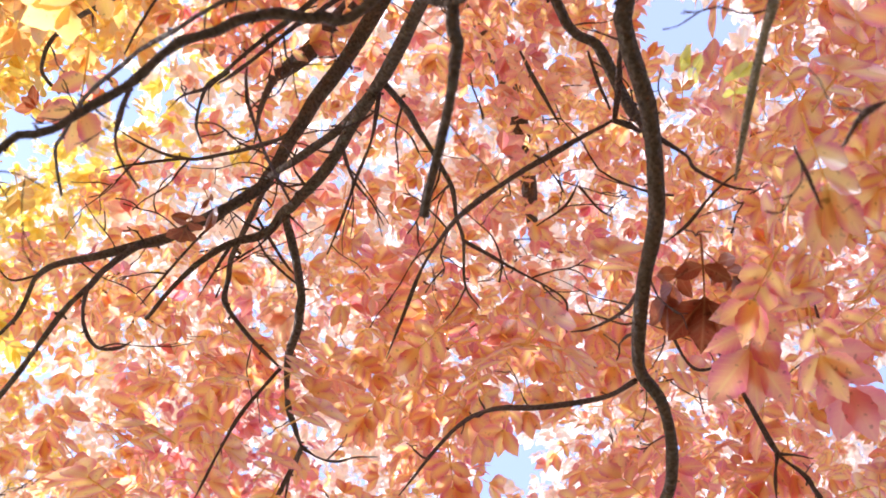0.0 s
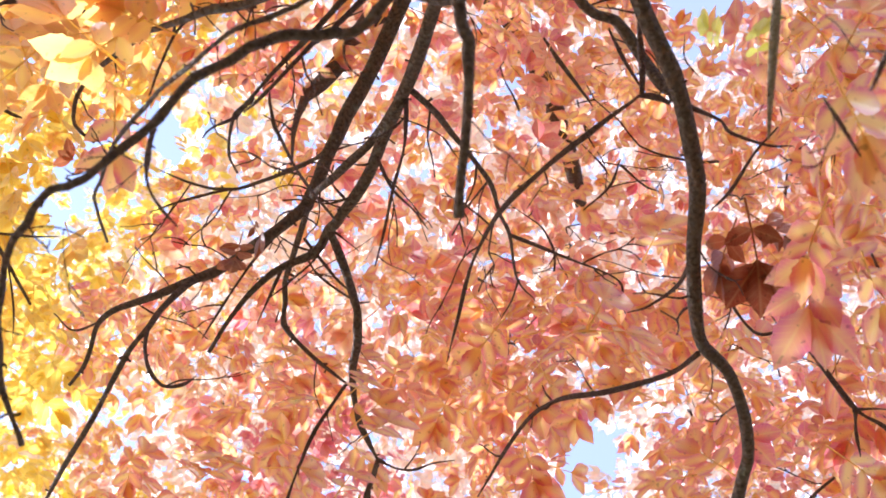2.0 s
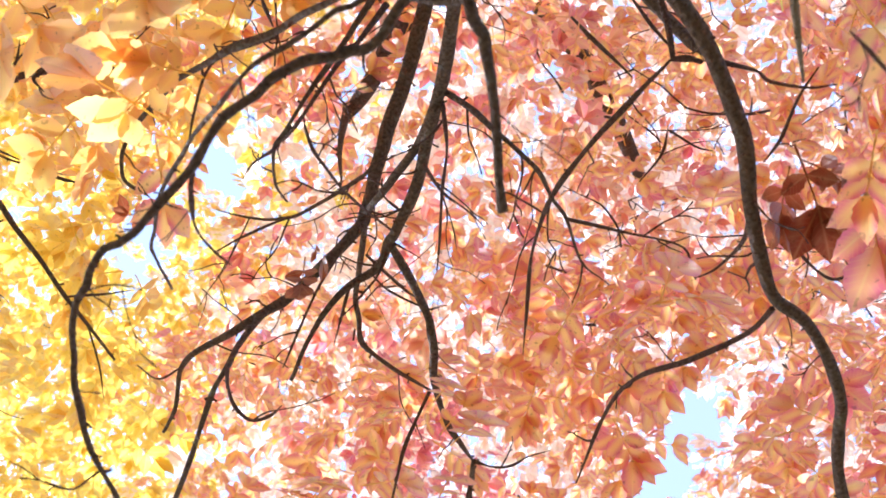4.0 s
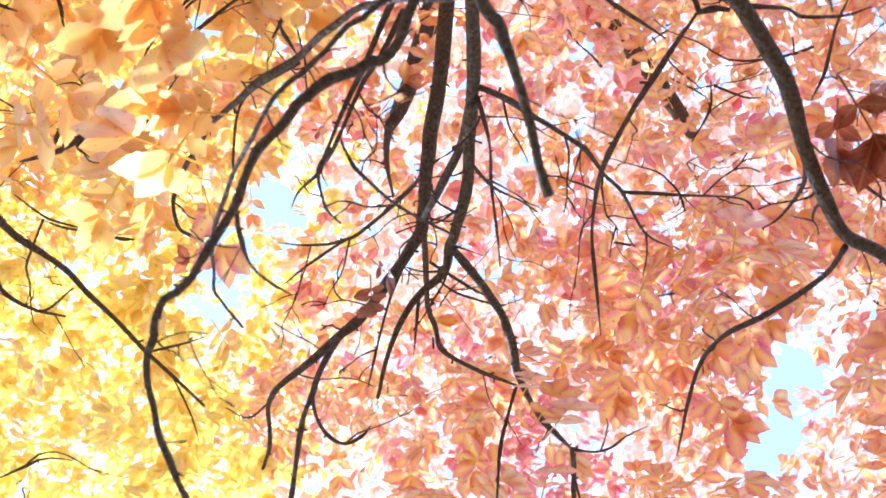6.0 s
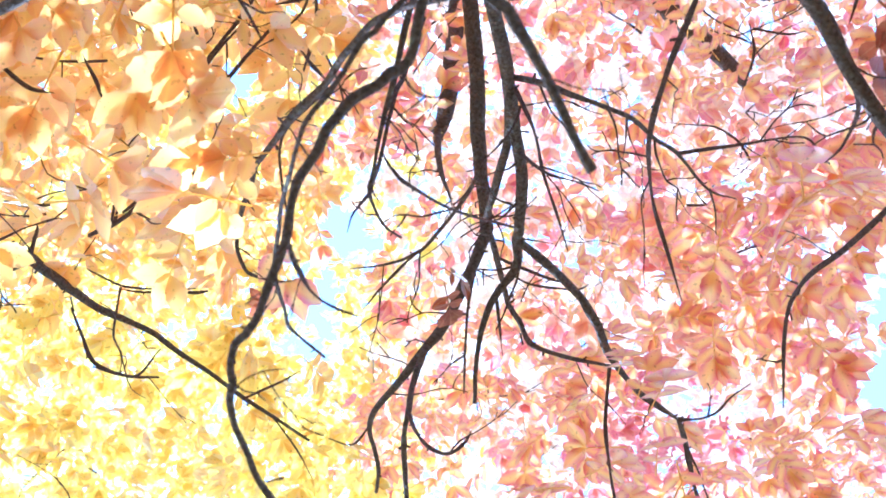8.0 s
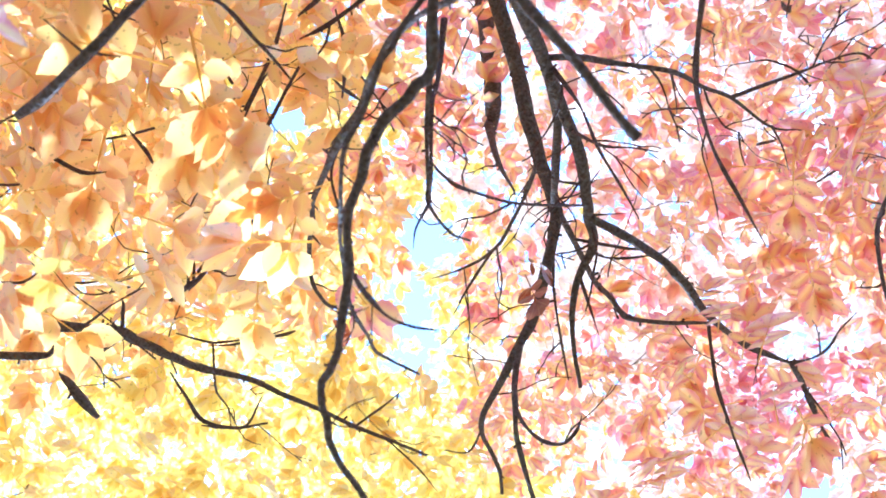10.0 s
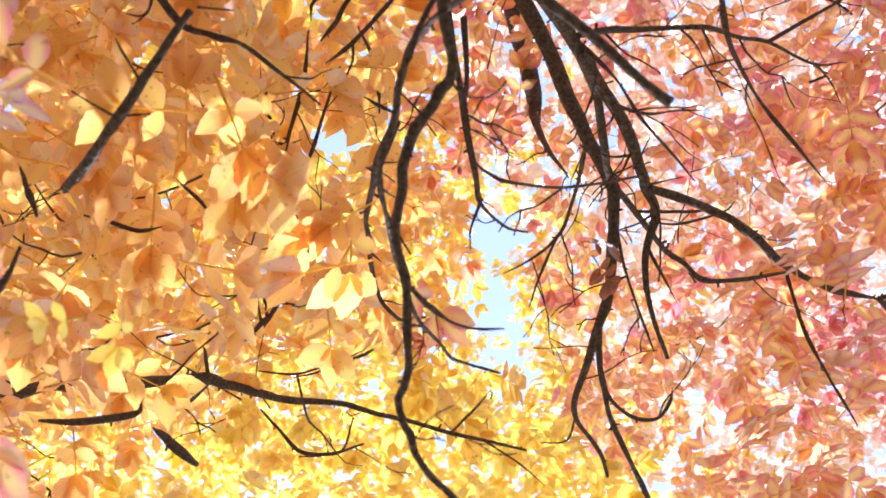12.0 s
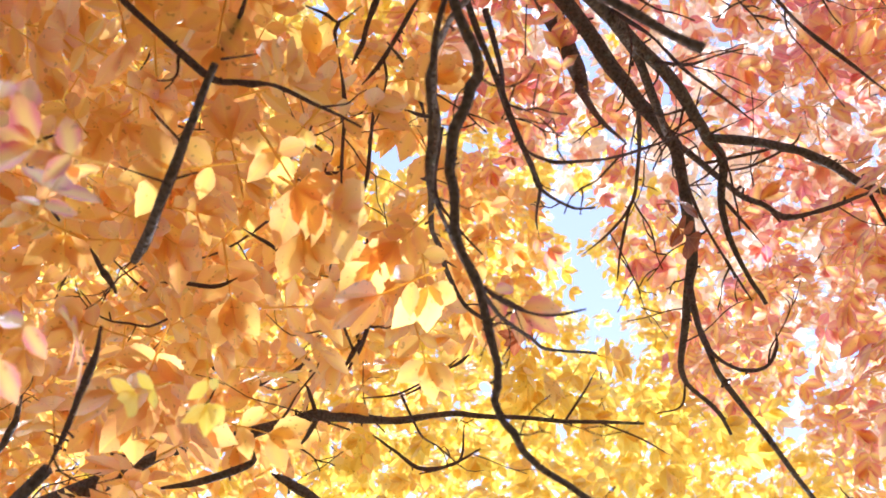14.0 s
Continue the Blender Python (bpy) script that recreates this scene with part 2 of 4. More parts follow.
# ---- ground ----
def leaf_litter():
    m, nodes, links = material("leaf_litter")
    p = nodes["Principled BSDF"]
    geo = nodes.new("ShaderNodeNewGeometry")
    v = nodes.new("ShaderNodeTexVoronoi")
    v.inputs["Scale"].default_value = 14.0
    n = nodes.new("ShaderNodeTexNoise")
    n.inputs["Scale"].default_value = 0.6
    for k in (v, n):
        links.new(geo.outputs["Position"], k.inputs["Vector"])
    r = ramp(nodes, [(0.0, (0.10, 0.06, 0.03)), (0.4, (0.26, 0.14, 0.05)), (0.55, (0.36, 0.22, 0.06)), (0.75, (0.07, 0.10, 0.03)), (1.0, (0.05, 0.09, 0.025))])
    links.new(v.outputs["Color"], r.inputs["Fac"])
    c = mix_colour(nodes, links, math_node(nodes, links, "MULTIPLY", n.outputs["Fac"], 0.8), r.outputs["Color"], (0.06, 0.09, 0.025))
    links.new(c, p.inputs["Base Color"])
    p.inputs["Roughness"].default_value = 0.9
    b = nodes.new("ShaderNodeBump")
    b.inputs["Distance"].default_value = 0.03
    links.new(v.outputs["Distance"], b.inputs["Height"])
    links.new(b.outputs["Normal"], p.inputs["Normal"])
    return m


R_IN, R_OUT = 0.5, 1500.0
gv, gf = [(0, 0, 0)], []
for i in range(24):
    rad = R_IN * (R_OUT / R_IN) ** (i / 23)
    for k in range(32):
        a = k * math.tau / 32
        gv.append((rad * math.cos(a), rad * math.sin(a), 0.02 * math.sin(3 * a + i) * min(1.0, rad / 4) if rad < 60 else 0.0))
for k in range(32):
    gf.append((0, 1 + k, 1 + (k + 1) % 32))
for i in range(23):
    for k in range(32):
        a, b = 1 + i * 32 + k, 1 + i * 32 + (k + 1) % 32
        gf.append((a, a + 32, b + 32, b))
tagged(mesh_object("ground", gv, gf, leaf_litter()), "lawn strewn with fallen autumn leaves", "ground", kind="structure")

# ---- woody parts ----
maple = thing("tree", "autumn tree with dark arching limbs and pink-orange leaves", "tree", (0.06, -0.5, 0))
ash = thing("tree", "autumn tree with amber and yellow leaves on drooping boughs", "tree", (-3.4, -2.4, 0))
far_tree = thing("tree", "tall distant autumn tree with pale pink backlit leaves", "tree", (1.5, 6.5, 0))
far_ash = thing("tree", "tall distant autumn tree with bright yellow leaves", "tree", (-8.5, 1.5, 0))
for t in (maple, ash, far_tree, far_ash):
    t.matrix_world = Matrix.Translation(t.location)


def rooted(tree, points):
    """A trunk: flared at the ground."""
    v, f = tube(points, 20, 8, 0.03, 0.004, 99 + len(points))
    return mesh_object("trunk", v - np.array(tree.location), f, BARK, tree)

bough = limb(maple, "limb", [(0.050, -0.300, 2.544, 0.0200), (0.065, -0.059, 2.789, 0.0088), (0.080, 0.102, 2.914, 0.0076), (-0.063, 0.211, 2.894, 0.0070), (-0.102, 0.241, 2.889, 0.0071), (-0.130, 0.251, 2.884, 0.0072), (-0.153, 0.247, 2.878, 0.0072), (-0.211, 0.242, 2.873, 0.0073), (-0.257, 0.255, 2.868, 0.0071), (-0.297, 0.270, 2.860, 0.0066), (-0.327, 0.284, 2.847, 0.0062), (-0.362, 0.313, 2.835, 0.0058), (-0.397, 0.333, 2.822, 0.0055), (-0.437, 0.356, 2.810, 0.0053), (-0.474, 0.363, 2.798, 0.0051), (-0.517, 0.385, 2.795, 0.0050), (-0.551, 0.425, 2.798, 0.0049), (-0.593, 0.491, 2.800, 0.0047), (-0.614, 0.562, 2.802, 0.0046), (-0.624, 0.628, 2.805, 0.0044), (-0.627, 0.701, 2.807, 0.0042)])
limb(bough, "branch", [(-0.361, 0.314, 2.836, 0.0030), (-0.388, 0.357, 2.863, 0.0029), (-0.407, 0.404, 2.891, 0.0027), (-0.400, 0.428, 2.886, 0.0024), (-0.381, 0.460, 2.881, 0.0021)])
limb(bough, "twig", [(-0.410, 0.330, 2.820, 0.0019), (-0.397, 0.347, 2.820, 0.0014), (-0.383, 0.355, 2.820, 0.0011)])
limb(bough, "twig", [(-0.536, 0.408, 2.797, 0.0014), (-0.509, 0.408, 2.797, 0.0012), (-0.485, 0.415, 2.797, 0.0010), (-0.465, 0.428, 2.797, 0.0009)])
bough = limb(maple, "limb", [(0.050, -0.300, 2.681, 0.0200), (0.035, -0.002, 2.813, 0.0062), (0.020, 0.215, 2.825, 0.0053), (-0.093, 0.213, 2.981, 0.0049), (-0.147, 0.212, 3.055, 0.0053), (-0.221, 0.228, 3.132, 0.0058), (-0.277, 0.250, 3.214, 0.0060), (-0.401, 0.269, 3.290, 0.0059), (-0.493, 0.296, 3.365, 0.0058), (-0.579, 0.339, 3.443, 0.0053), (-0.660, 0.382, 3.498, 0.0047), (-0.700, 0.424, 3.500, 0.0041), (-0.712, 0.463, 3.502, 0.0036), (-0.689, 0.502, 3.504, 0.0031)])
limb(bough, "branch", [(-0.296, 0.261, 3.231, 0.0028), (-0.379, 0.275, 3.322, 0.0028), (-0.426, 0.285, 3.369, 0.0028), (-0.446, 0.297, 3.323, 0.0026), (-0.474, 0.337, 3.297, 0.0026), (-0.499, 0.381, 3.279, 0.0026)])
limb(bough, "twig", [(-0.597, 0.349, 3.455, 0.0029), (-0.580, 0.362, 3.397, 0.0016)])
limb(maple, "limb", [(0.050, -0.300, 2.637, 0.0200), (0.064, -0.014, 2.846, 0.0044), (0.079, 0.192, 2.934, 0.0038), (-0.095, 0.196, 2.887, 0.0035), (-0.136, 0.197, 2.876, 0.0035), (-0.204, 0.211, 2.865, 0.0035), (-0.245, 0.226, 2.854, 0.0034), (-0.302, 0.252, 2.887, 0.0033), (-0.364, 0.293, 2.943, 0.0033), (-0.433, 0.342, 3.002, 0.0032), (-0.503, 0.400, 3.065, 0.0031), (-0.560, 0.466, 3.135, 0.0030), (-0.604, 0.537, 3.209, 0.0027), (-0.631, 0.615, 3.286, 0.0024)])
bough = limb(maple, "limb", [(0.050, -0.300, 3.756, 0.0285), (0.056, -0.036, 4.128, 0.0238), (0.062, 0.147, 4.379, 0.0205), (-0.133, 0.439, 4.256, 0.0190), (-0.231, 0.586, 4.194, 0.0184), (-0.300, 0.672, 4.134, 0.0178), (-0.356, 0.747, 4.075, 0.0168), (-0.408, 0.824, 4.017, 0.0155), (-0.434, 0.851, 3.967, 0.0140), (-0.511, 0.885, 3.921, 0.0131), (-0.624, 0.930, 3.877, 0.0123), (-0.682, 0.934, 3.833, 0.0111), (-0.753, 0.944, 3.810, 0.0091), (-0.877, 0.981, 3.828, 0.0073), (-0.931, 1.026, 3.847, 0.0060), (-0.990, 1.123, 3.865, 0.0051), (-1.049, 1.179, 3.884, 0.0041)])
limb(bough, "branch", [(-0.674, 0.932, 3.837, 0.0079), (-0.722, 0.943, 3.742, 0.0072), (-0.741, 0.952, 3.651, 0.0066), (-0.776, 0.978, 3.624, 0.0063), (-0.842, 1.059, 3.627, 0.0063), (-0.920, 1.158, 3.647, 0.0063), (-1.034, 1.293, 3.700, 0.0064), (-1.161, 1.447, 3.754, 0.0065)])
limb(bough, "branch", [(-0.742, 0.951, 3.650, 0.0045), (-0.729, 0.965, 3.569, 0.0041), (-0.709, 0.987, 3.520, 0.0039), (-0.693, 1.025, 3.528, 0.0036), (-0.663, 1.040, 3.554, 0.0033), (-0.645, 1.044, 3.589, 0.0029)])
limb(bough, "twig", [(-0.912, 1.005, 3.840, 0.0033), (-0.981, 1.020, 3.840, 0.0028), (-1.013, 0.971, 3.840, 0.0022)])
limb(bough, "branch", [(-0.352, 0.741, 4.073, 0.0070), (-0.403, 0.783, 4.145, 0.0064), (-0.494, 0.832, 4.220, 0.0058), (-0.625, 0.878, 4.282, 0.0051), (-0.709, 0.895, 4.345, 0.0043), (-0.781, 0.866, 4.342, 0.0034), (-0.856, 0.816, 4.339, 0.0025)])
limb(bough, "twig", [(-0.625, 0.878, 4.282, 0.0042), (-0.732, 0.884, 4.282, 0.0034), (-0.838, 0.901, 4.282, 0.0029), (-0.888, 0.912, 4.282, 0.0025)])
limb(bough, "branch", [(-0.470, 0.869, 3.944, 0.0048), (-0.564, 0.950, 3.944, 0.0045), (-0.651, 1.043, 3.944, 0.0040), (-0.727, 1.131, 3.944, 0.0034)])
limb(bough, "twig", [(-0.437, 0.913, 3.952, 0.0037), (-0.385, 1.019, 3.952, 0.0032), (-0.354, 1.063, 3.952, 0.0027)])
bough = limb(maple, "limb", [(0.050, -0.300, 2.990, 0.0201), (0.056, -0.044, 3.285, 0.0167), (0.062, 0.132, 3.459, 0.0145), (-0.043, 0.354, 3.590, 0.0134), (-0.087, 0.448, 3.645, 0.0135), (-0.133, 0.538, 3.702, 0.0136), (-0.183, 0.622, 3.760, 0.0132), (-0.253, 0.743, 3.810, 0.0126), (-0.330, 0.834, 3.843, 0.0119), (-0.367, 0.877, 3.877, 0.0109), (-0.409, 0.934, 3.911, 0.0099), (-0.484, 0.957, 3.906, 0.0086), (-0.540, 0.979, 3.883, 0.0072), (-0.605, 1.030, 3.859, 0.0060), (-0.686, 1.116, 3.836, 0.0049)])
limb(bough, "branch", [(-0.142, 0.555, 3.710, 0.0100), (-0.222, 0.654, 3.794, 0.0101), (-0.326, 0.748, 3.880, 0.0102), (-0.403, 0.822, 3.971, 0.0097), (-0.459, 0.927, 4.049, 0.0089), (-0.533, 1.069, 4.129, 0.0083), (-0.573, 1.187, 4.213, 0.0079), (-0.569, 1.227, 4.142, 0.0071), (-0.497, 1.290, 4.073, 0.0064), (-0.419, 1.333, 4.005, 0.0058)])
limb(bough, "branch", [(-0.360, 0.869, 3.870, 0.0102), (-0.333, 0.957, 3.812, 0.0097), (-0.316, 1.013, 3.756, 0.0091), (-0.326, 1.088, 3.759, 0.0087), (-0.360, 1.195, 3.791, 0.0083), (-0.373, 1.319, 3.822, 0.0078), (-0.365, 1.414, 3.850, 0.0071), (-0.356, 1.486, 3.879, 0.0063)])
limb(bough, "branch", [(-0.356, 1.486, 3.878, 0.0051), (-0.312, 1.513, 3.870, 0.0043), (-0.270, 1.516, 3.861, 0.0034), (-0.221, 1.510, 3.869, 0.0028), (-0.169, 1.513, 3.876, 0.0023)])
limb(bough, "branch", [(-0.356, 1.487, 3.879, 0.0063), (-0.397, 1.602, 3.948, 0.0062), (-0.443, 1.702, 3.980, 0.0059), (-0.492, 1.813, 3.974, 0.0057)])
limb(bough, "branch", [(-0.377, 1.218, 3.796, 0.0047), (-0.458, 1.305, 3.768, 0.0043), (-0.502, 1.365, 3.741, 0.0038), (-0.530, 1.409, 3.695, 0.0035), (-0.573, 1.481, 3.650, 0.0032)])
limb(bough, "branch", [(-0.120, 0.538, 3.700, 0.0067), (-0.074, 0.575, 3.636, 0.0060), (-0.036, 0.619, 3.575, 0.0053), (0.007, 0.702, 3.586, 0.0048), (0.019, 0.792, 3.633, 0.0044), (0.033, 0.852, 3.665, 0.0039), (0.038, 0.950, 3.662, 0.0031), (0.069, 1.004, 3.659, 0.0024)])
limb(bough, "branch", [(0.033, 0.852, 3.664, 0.0037), (0.128, 0.896, 3.630, 0.0034), (0.230, 0.945, 3.596, 0.0032), (0.245, 0.998, 3.612, 0.0028), (0.248, 1.045, 3.628, 0.0024)])
limb(bough, "twig", [(0.040, 0.954, 3.662, 0.0023), (0.021, 1.021, 3.711, 0.0019), (-0.009, 1.089, 3.761, 0.0015)])
limb(bough, "twig", [(0.006, 0.705, 3.588, 0.0022), (-0.028, 0.772, 3.683, 0.0018), (-0.063, 0.835, 3.782, 0.0015)])
limb(bough, "branch", [(-0.133, 0.555, 3.708, 0.0045), (-0.141, 0.608, 3.582, 0.0039), (-0.167, 0.660, 3.463, 0.0033), (-0.195, 0.735, 3.469, 0.0029), (-0.223, 0.802, 3.475, 0.0026)])
limb(bough, "branch", [(-0.220, 0.688, 3.788, 0.0033), (-0.186, 0.713, 3.649, 0.0029), (-0.145, 0.746, 3.595, 0.0024), (-0.125, 0.801, 3.621, 0.0018)])
limb(bough, "twig", [(-0.187, 0.719, 3.649, 0.0023), (-0.187, 0.788, 3.649, 0.0018), (-0.195, 0.841, 3.649, 0.0014)])
limb(bough, "branch", [(-0.344, 0.833, 3.847, 0.0030), (-0.315, 0.673, 3.533, 0.0031), (-0.298, 0.552, 3.316, 0.0030), (-0.299, 0.455, 3.219, 0.0026), (-0.304, 0.413, 3.225, 0.0022), (-0.310, 0.394, 3.282, 0.0018)])
limb(bough, "twig", [(-0.487, 0.955, 3.906, 0.0042), (-0.528, 1.016, 3.906, 0.0035), (-0.579, 1.094, 3.906, 0.0027)])
limb(bough, "twig", [(-0.440, 0.939, 3.922, 0.0032), (-0.407, 0.993, 3.898, 0.0028), (-0.339, 1.060, 3.892, 0.0025), (-0.309, 1.074, 3.903, 0.0021)])
limb(bough, "twig", [(-0.352, 0.874, 3.870, 0.0031), (-0.305, 0.929, 3.870, 0.0021)])
bough = limb(maple, "limb", [(0.050, -0.300, 3.051, 0.0200), (0.043, -0.041, 3.353, 0.0068), (0.035, 0.139, 3.535, 0.0059), (-0.163, 0.282, 3.451, 0.0055), (-0.234, 0.333, 3.421, 0.0052), (-0.305, 0.385, 3.392, 0.0048), (-0.363, 0.429, 3.383, 0.0043), (-0.399, 0.463, 3.375, 0.0033), (-0.425, 0.530, 3.401, 0.0025), (-0.426, 0.571, 3.427, 0.0020)])
limb(bough, "branch", [(-0.394, 0.458, 3.371, 0.0027), (-0.414, 0.446, 3.277, 0.0019), (-0.415, 0.442, 3.188, 0.0014)])
limb(bough, "branch", [(-0.147, 0.301, 3.449, 0.0047), (-0.214, 0.339, 3.364, 0.0042), (-0.244, 0.348, 3.303, 0.0038), (-0.287, 0.380, 3.283, 0.0035), (-0.336, 0.417, 3.298, 0.0033), (-0.370, 0.441, 3.331, 0.0030)])
limb(bough, "twig", [(-0.359, 0.433, 3.383, 0.0023), (-0.392, 0.459, 3.383, 0.0020), (-0.399, 0.489, 3.383, 0.0016)])
limb(maple, "limb", [(0.050, -0.300, 2.498, 0.0200), (0.021, -0.073, 2.764, 0.0098), (-0.009, 0.074, 2.911, 0.0085), (0.007, 0.236, 2.848, 0.0078), (0.011, 0.274, 2.834, 0.0072), (0.002, 0.323, 2.819, 0.0066), (-0.013, 0.398, 2.820, 0.0062), (-0.027, 0.474, 2.821, 0.0059)])
bough = limb(maple, "limb", [(0.050, -0.300, 3.876, 0.0502), (0.026, 0.063, 4.565, 0.0419), (0.002, 0.347, 5.134, 0.0362), (-0.201, 0.515, 4.776, 0.0335), (-0.288, 0.587, 4.624, 0.0302), (-0.352, 0.636, 4.480, 0.0253), (-0.420, 0.695, 4.500, 0.0207), (-0.464, 0.723, 4.520, 0.0152)])
limb(bough, "branch", [(-0.454, 0.706, 4.508, 0.0126), (-0.443, 0.703, 4.168, 0.0079), (-0.416, 0.708, 3.867, 0.0045)])
bough = limb(maple, "limb", [(0.050, -0.300, 2.750, 0.0212), (0.168, -0.079, 3.089, 0.0177), (0.287, 0.063, 3.309, 0.0153), (0.268, 0.285, 3.250, 0.0142), (0.265, 0.325, 3.239, 0.0138), (0.289, 0.400, 3.228, 0.0136), (0.309, 0.467, 3.218, 0.0134), (0.322, 0.545, 3.207, 0.0132), (0.325, 0.635, 3.198, 0.0128), (0.314, 0.729, 3.191, 0.0121), (0.311, 0.827, 3.183, 0.0114), (0.316, 0.885, 3.176, 0.0108), (0.353, 0.934, 3.169, 0.0103), (0.377, 1.023, 3.171, 0.0104), (0.383, 1.095, 3.177, 0.0106), (0.371, 1.164, 3.183, 0.0107), (0.358, 1.242, 3.190, 0.0106), (0.358, 1.354, 3.196, 0.0106)])
limb(bough, "branch", [(0.309, 0.899, 3.175, 0.0057), (0.265, 0.953, 3.213, 0.0053), (0.170, 0.996, 3.252, 0.0048), (0.082, 1.034, 3.306, 0.0044), (0.025, 1.098, 3.361, 0.0039), (-0.032, 1.186, 3.389, 0.0034), (-0.096, 1.298, 3.417, 0.0028)])
limb(bough, "twig", [(0.068, 1.037, 3.315, 0.0021), (0.060, 1.022, 3.315, 0.0017), (0.056, 1.004, 3.315, 0.0012)])
limb(bough, "branch", [(0.310, 0.735, 3.192, 0.0033), (0.309, 0.842, 3.319, 0.0034), (0.265, 0.904, 3.376, 0.0029), (0.222, 0.901, 3.353, 0.0021)])
limb(bough, "branch", [(0.324, 0.497, 3.215, 0.0040), (0.373, 0.530, 3.230, 0.0035), (0.392, 0.558, 3.246, 0.0030), (0.447, 0.585, 3.241, 0.0026), (0.486, 0.590, 3.235, 0.0023)])
limb(maple, "limb", [(0.050, -0.300, 3.026, 0.0200), (0.048, -0.063, 3.341, 0.0123), (0.045, 0.095, 3.536, 0.0106), (0.181, 0.328, 3.526, 0.0098), (0.218, 0.391, 3.524, 0.0104), (0.269, 0.431, 3.523, 0.0106), (0.308, 0.493, 3.526, 0.0102), (0.335, 0.534, 3.487, 0.0096), (0.347, 0.558, 3.427, 0.0089)])
bough = limb(maple, "branch", [(0.259, 0.483, 3.262, 0.0054), (0.183, 0.539, 3.289, 0.0049), (0.101, 0.602, 3.317, 0.0044), (0.034, 0.668, 3.356, 0.0041), (-0.005, 0.731, 3.402, 0.0038), (-0.046, 0.813, 3.432, 0.0035), (-0.083, 0.909, 3.428, 0.0029), (-0.115, 0.994, 3.424, 0.0022)])
limb(bough, "branch", [(0.259, 0.483, 3.262, 0.0047), (0.287, 0.490, 3.254, 0.0053), (0.301, 0.498, 3.246, 0.0058)])
limb(bough, "branch", [(0.263, 0.481, 3.262, 0.0044), (0.270, 0.432, 3.288, 0.0042), (0.272, 0.391, 3.302, 0.0039), (0.275, 0.347, 3.304, 0.0037)])
limb(maple, "branch", [(0.367, 0.779, 3.300, 0.0032), (0.386, 0.865, 3.300, 0.0030), (0.426, 0.938, 3.300, 0.0029), (0.457, 0.949, 3.300, 0.0023), (0.480, 0.932, 3.300, 0.0017)])
bough = limb(maple, "branch", [(0.470, 0.905, 3.376, 0.0047), (0.530, 1.006, 3.370, 0.0047), (0.578, 1.087, 3.363, 0.0046), (0.627, 1.164, 3.361, 0.0046), (0.677, 1.209, 3.359, 0.0044), (0.722, 1.267, 3.358, 0.0041), (0.782, 1.352, 3.357, 0.0039)])
limb(bough, "twig", [(0.625, 1.164, 3.361, 0.0037), (0.626, 1.211, 3.361, 0.0033), (0.635, 1.269, 3.361, 0.0028)])
limb(bough, "twig", [(0.627, 1.164, 3.361, 0.0028), (0.661, 1.167, 3.361, 0.0023), (0.694, 1.175, 3.361, 0.0019)])
limb(maple, "twig", [(0.398, 0.533, 3.500, 0.0021), (0.375, 0.497, 3.500, 0.0017), (0.377, 0.456, 3.500, 0.0012)])
limb(maple, "branch", [(0.375, 0.727, 3.350, 0.0024), (0.411, 0.696, 3.350, 0.0027), (0.449, 0.639, 3.350, 0.0028), (0.493, 0.594, 3.350, 0.0028)])
limb(maple, "limb", [(0.050, -0.300, 4.357, 0.0377), (-0.085, 0.076, 5.167, 0.0315), (-0.220, 0.373, 5.856, 0.0272), (0.075, 0.734, 5.557, 0.0252), (0.168, 0.849, 5.462, 0.0313), (0.238, 1.032, 5.386, 0.0347), (0.275, 1.197, 5.345, 0.0335), (0.311, 1.405, 5.423, 0.0272), (0.339, 1.638, 5.565, 0.0143)])
limb(maple, "branch", [(0.177, 0.590, 4.232, 0.0068), (0.219, 0.669, 4.214, 0.0057), (0.276, 0.766, 4.195, 0.0040)])
limb(maple, "twig", [(0.275, 0.991, 4.600, 0.0040), (0.326, 1.060, 4.600, 0.0033), (0.344, 1.095, 4.600, 0.0027)])
limb(maple, "branch", [(0.260, 0.449, 3.603, 0.0043), (0.280, 0.507, 3.580, 0.0039), (0.301, 0.549, 3.558, 0.0034)])
limb(maple, "twig", [(0.229, 1.033, 4.200, 0.0035), (0.299, 0.979, 4.200, 0.0029), (0.332, 0.911, 4.200, 0.0023)])
limb(maple, "twig", [(0.332, 0.926, 4.200, 0.0029), (0.385, 0.987, 4.200, 0.0023), (0.422, 1.010, 4.200, 0.0018)])
bough = limb(ash, "limb", [(-0.228, -0.059, 3.037, 0.0054), (-0.292, -0.071, 3.018, 0.0059), (-0.337, -0.077, 3.002, 0.0064), (-0.398, -0.089, 2.993, 0.0069), (-0.468, -0.103, 3.019, 0.0073), (-0.537, -0.124, 3.064, 0.0066)])
limb(bough, "branch", [(-0.333, -0.075, 3.002, 0.0027), (-0.311, -0.104, 3.002, 0.0024), (-0.293, -0.125, 3.002, 0.0021)])
limb(bough, "branch", [(-0.385, -0.084, 2.995, 0.0027), (-0.384, -0.095, 2.995, 0.0021), (-0.378, -0.150, 2.995, 0.0015)])
limb(bough, "twig", [(-0.382, -0.086, 2.996, 0.0021), (-0.362, -0.051, 2.996, 0.0012)])
limb(bough, "twig", [(-0.221, -0.053, 3.037, 0.0018), (-0.210, -0.026, 3.037, 0.0015), (-0.203, -0.010, 3.037, 0.0012)])
limb(ash, "branch", [(-0.531, -0.115, 2.854, 0.0041), (-0.581, -0.118, 2.854, 0.0045), (-0.633, -0.129, 2.854, 0.0048), (-0.695, -0.140, 2.854, 0.0047), (-0.751, -0.155, 2.854, 0.0044)])
